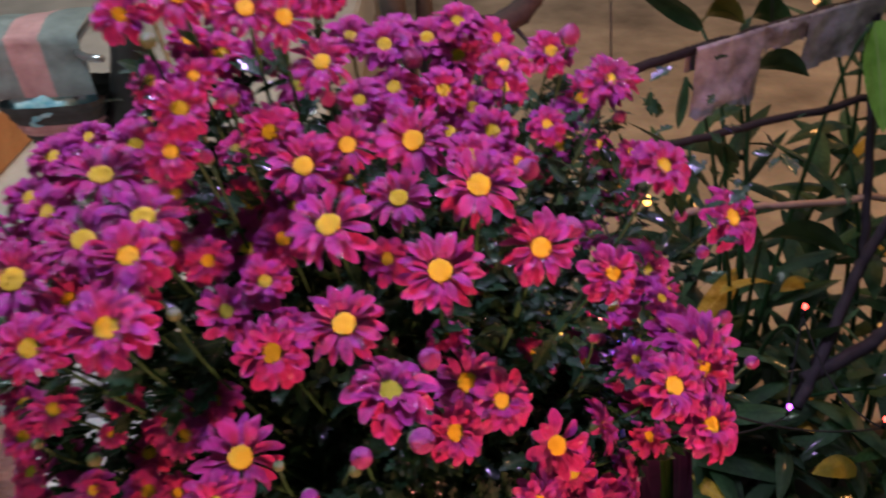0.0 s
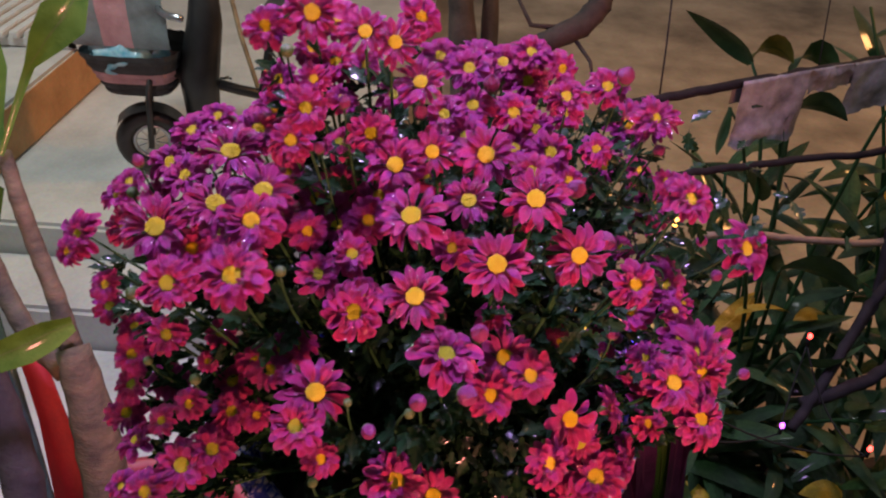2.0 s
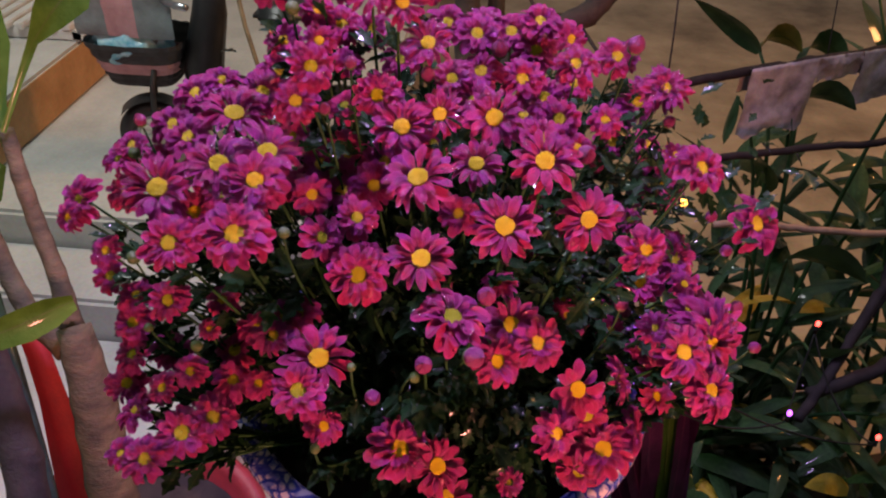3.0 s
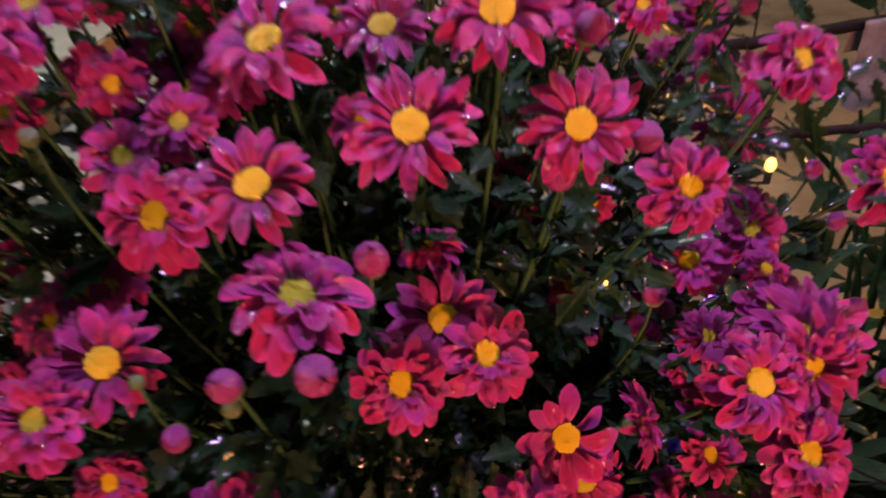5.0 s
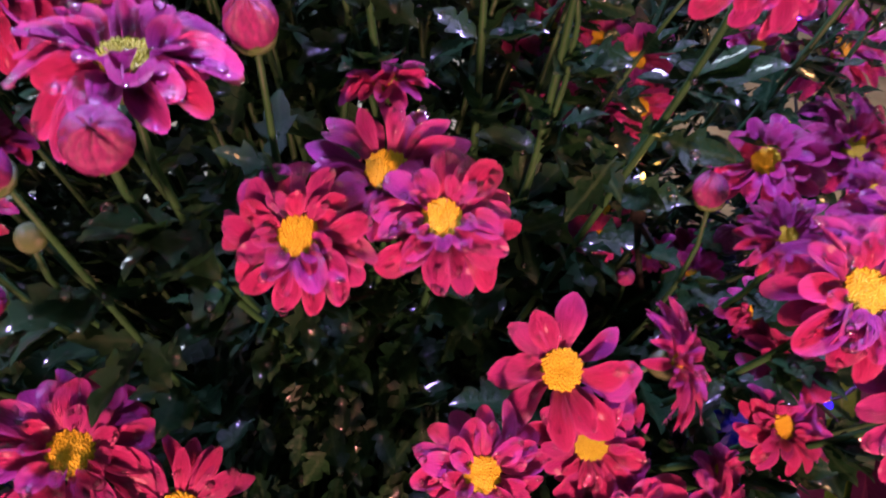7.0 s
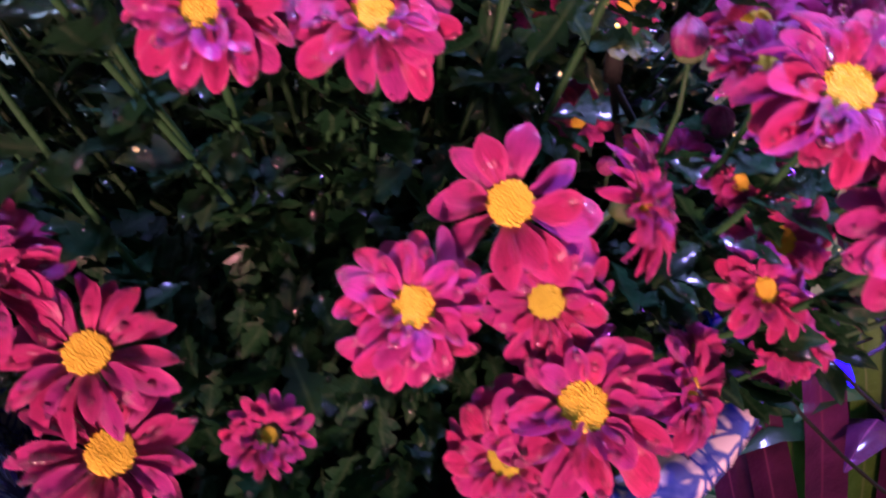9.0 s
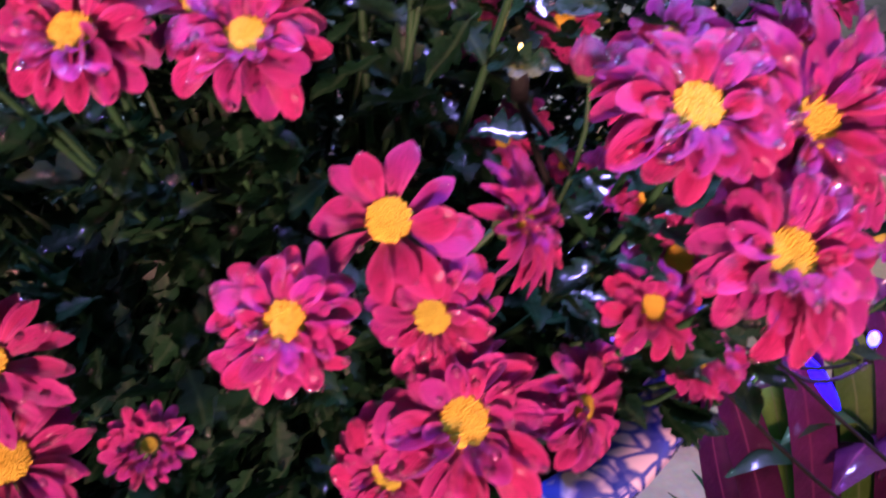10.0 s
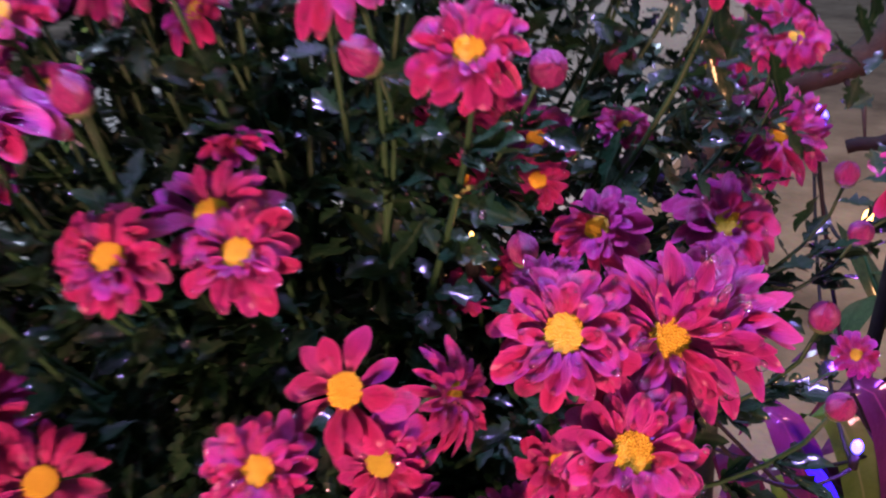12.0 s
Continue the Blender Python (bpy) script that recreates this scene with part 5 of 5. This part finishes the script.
bloom((-0.235, 0.365, 1.004), 0.0163, (-0.25, -0.46, 0.86), "double", far=True)
bloom((-0.145, 0.456, 1.082), 0.0171, (0.33, -0.61, 0.72), "double", "green", far=True)
bloom((-0.263, 0.381, 1.005), 0.0138, (0.03, -0.78, 0.63), "double", far=True)
bloom((-0.155, 0.430, 1.080), 0.0134, (0.12, -0.78, 0.62), "double", far=True)
bloom((-0.311, 0.342, 0.817), 0.0179, (0.11, -0.46, 0.88), "double", far=True)
bloom((-0.292, 0.316, 0.815), 0.0186, (-0.50, -0.26, 0.83), "double", far=True)
bloom((-0.270, 0.348, 0.852), 0.0185, (0.22, -0.26, 0.94), "double", far=True)
bloom((-0.216, 0.345, 0.862), 0.0184, (-0.05, -0.54, 0.84), "double", "green", far=True)
bloom((-0.298, 0.366, 0.890), 0.0163, (-0.04, -0.27, 0.96), "double", far=True)
bloom((-0.306, 0.353, 0.839), 0.0171, (-0.18, -0.45, 0.87), "double", "green", far=True)
bloom((-0.218, 0.343, 0.913), 0.0136, (0.02, -0.47, 0.88), "double", far=True)
bloom((0.090, 0.418, 0.904), 0.0190, (-0.19, -0.65, 0.73), "double", far=True)
bud((-0.059, 0.251, 0.957), 0.0060, (-0.02, -0.61, 0.79))
bud((-0.094, 0.267, 0.909), 0.0057, (0.36, -0.84, 0.40))
bud((0.034, 0.415, 1.014), 0.0076, (0.30, -0.51, 0.81))
bud((0.022, 0.467, 1.022), 0.0074, (0.01, -0.42, 0.91))
bud((0.075, 0.542, 1.047), 0.0079, (0.17, -0.34, 0.92))
bud((-0.141, 0.378, 1.055), 0.0045, (-0.05, -0.42, 0.91))
bud((-0.260, 0.361, 1.046), 0.0045, (-0.10, -0.13, 0.99))
bud((-0.078, 0.417, 1.066), 0.0057, (0.04, -0.33, 0.94))
bud((-0.127, 0.399, 1.079), 0.0049, (0.11, -0.33, 0.94))
bud((-0.026, 0.297, 0.975), 0.0067, (0.20, -0.45, 0.87))
bud((-0.032, 0.472, 1.065), 0.0072, (-0.02, -0.37, 0.93))
bud((0.029, 0.362, 0.976), 0.0074, (-0.17, -0.84, 0.51))
bud((0.169, 0.422, 0.884), 0.0058, (0.14, -0.29, 0.95))
bud((0.179, 0.389, 0.872), 0.0050, (0.33, -0.40, 0.86))
bud((0.073, 0.387, 0.906), 0.0063, (-0.06, -0.31, 0.95))
bud((0.164, 0.531, 0.898), 0.0060, (0.06, -0.41, 0.91))
bud((0.174, 0.498, 0.885), 0.0058, (0.25, -0.61, 0.75))
bud((0.108, 0.520, 0.993), 0.0057, (0.33, -0.54, 0.78))
bud((-0.063, 0.408, 0.891), 0.0081, (0.26, -0.35, 0.90))
bud((-0.030, 0.251, 0.967), 0.0070, (0.52, -0.62, 0.58))
bud((0.083, 0.421, 0.871), 0.0062, (0.08, -0.48, 0.87))
bud((0.049, 0.410, 0.855), 0.0040, (0.04, -0.78, 0.62))
bud((0.062, 0.433, 0.959), 0.0084, (0.64, -0.69, 0.34))
bud((0.058, 0.533, 0.941), 0.0091, (0.04, -0.59, 0.80))
bud((0.114, 0.517, 0.884), 0.0090, (-0.07, -0.67, 0.74))
bud((-0.108, 0.273, 0.928), 0.0031, (0.13, -0.32, 0.94), True)
bud((-0.128, 0.244, 0.881), 0.0035, (0.15, -0.22, 0.96), True)
bud((-0.157, 0.317, 0.997), 0.0040, (0.22, -0.45, 0.87), True)
bud((-0.266, 0.355, 1.025), 0.0042, (0.12, -0.35, 0.93), True)
bud((-0.277, 0.341, 0.948), 0.0053, (0.17, -0.44, 0.88), True)
bud((-0.226, 0.306, 0.902), 0.0044, (0.31, -0.40, 0.86), True)
bud((-0.162, 0.397, 1.114), 0.0047, (0.23, -0.67, 0.71), True)
bud((-0.269, 0.324, 0.898), 0.0037, (0.07, -0.47, 0.88), True)
bud((-0.066, 0.262, 0.935), 0.0036, (0.62, -0.47, 0.63), True)

# ---- leaves: on the stems, the nearer ones single ----


def foliage():
    rest = []
    rnd = random.Random(9)
    spots = []
    for p, d, i in LEAF_SPOTS:
        for _ in range(5):
            out = Vector((p.x + rnd.gauss(0, 0.05), p.y + rnd.gauss(0, 0.05), rnd.uniform(-0.02, 0.08)))
            out = (out.normalized() + Vector((rnd.gauss(0, 0.4), rnd.gauss(0, 0.4), rnd.gauss(0.1, 0.3)))).normalized()
            q = out.to_track_quat("X", "Z")
            m = Matrix.Translation(p) @ q.to_matrix().to_4x4() @ Matrix.Rotation(rnd.gauss(0, 0.5), 4, "X") @ Matrix.Scale(rnd.uniform(0.013, 0.027), 4)
            spots.append((m, rnd.randrange(5), p.y - 0.4 * p.z))
    for _ in range(2600):
        u = Vector((rnd.gauss(0, 1), rnd.gauss(0, 1), rnd.gauss(0, 1))).normalized() * rnd.uniform(0.25, 0.92)
        p = Vector((u.x * 0.22, 0.07 + u.y * 0.19, 0.12 + u.z * 0.17))
        m = Matrix.Translation(p) @ Euler((rnd.uniform(-0.7, 0.7), rnd.uniform(-0.6, 0.8), rnd.uniform(0, 6.28))).to_matrix().to_4x4() @ Matrix.Scale(rnd.uniform(0.014, 0.027), 4)
        spots.append((m, rnd.randrange(5), 9.0))
    for _ in range(900):
        p = Vector((rnd.gauss(0.03, 0.10), rnd.uniform(0.0, 0.19), rnd.uniform(0.13, 0.27)))
        if 0.02 < p.x < 0.14 and p.y < 0.09:
            continue
        m = Matrix.Translation(p) @ Euler((rnd.uniform(-0.7, 0.7), rnd.uniform(-0.6, 1.2), rnd.uniform(0, 6.28))).to_matrix().to_4x4() @ Matrix.Scale(rnd.uniform(0.013, 0.024), 4)
        spots.append((m, rnd.randrange(5), 9.0))
    for _ in range(450):
        p = Vector((rnd.uniform(-0.04, 0.085), rnd.uniform(-0.13, -0.03), rnd.uniform(0.03, 0.11)))
        m = Matrix.Translation(p) @ Euler((rnd.uniform(-0.6, 0.6), rnd.uniform(-0.3, 0.9), rnd.uniform(-2.6, -0.5))).to_matrix().to_4x4() @ Matrix.Scale(rnd.uniform(0.014, 0.026), 4)
        spots.append((m, rnd.randrange(5), 8.0))
    LEAF_POSES.extend((m, k) for m, k, d in spots if d < 9.0 and m.translation.z > 0.06)
    spots.sort(key=lambda s: s[2])
    for m, k, _ in spots[:300]:
        piece("leaf", LEAVES[k], PLANT, m)
    verts, faces, uvs = [], [], []
    for m, k, _ in spots[300:]:
        me, base = LEAVES[k], len(verts)
        verts += [m @ v.co for v in me.vertices]
        for p in me.polygons:
            faces.append([base + v for v in p.vertices])
            uvs += [tuple(me.uv_layers[0].data[l].uv) for l in p.loop_indices]
    me = bpy.data.meshes.new("foliage")
    me.from_pydata(verts, [], faces)
    layer = me.uv_layers.new(name="UVMap")
    layer.data.foreach_set("uv", [c for uv in uvs for c in uv])
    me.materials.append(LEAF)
    me.polygons.foreach_set("use_smooth", [True] * len(me.polygons))
    ob = new("foliage", me)
    ob.parent = PLANT
    tagged(ob, "dense dark green lobed leaves", kind="stuff")


foliage()


def leaf_beads():
    """Water beads that sit on the leaves, the outer ones."""
    rnd = random.Random(21)
    ball = bmesh.new()
    bmesh.ops.create_icosphere(ball, subdivisions=2, radius=1.0)
    ball.verts.ensure_lookup_table()
    ring, tris = [v.co.copy() for v in ball.verts], [[v.index for v in f.verts] for f in ball.faces]
    ball.free()
    verts, faces = [], []
    for _ in range(3600):
        m, k = rnd.choice(LEAF_POSES)
        skin = LEAVES[k].vertices
        c = m @ (skin[rnd.randrange(3, 12)].co.lerp(skin[rnd.randrange(3, len(skin))].co, rnd.random()) + Vector((0, 0, 0.03)))
        r, base = rnd.choice((0.0005, 0.0008, 0.0011, 0.0016)), len(verts)
        verts += [c + r * v for v in ring]
        faces += [[base + i for i in f] for f in tris]
    me = bpy.data.meshes.new("leaf_bead")
    me.from_pydata(verts, [], faces)
    me.materials.append(WATER)
    me.polygons.foreach_set("use_smooth", [True] * len(me.polygons))
    ob = new("leaf_bead", me)
    ob.parent = PLANT
    tagged(ob, "clear water beads on the leaves", kind="stuff")


leaf_beads()
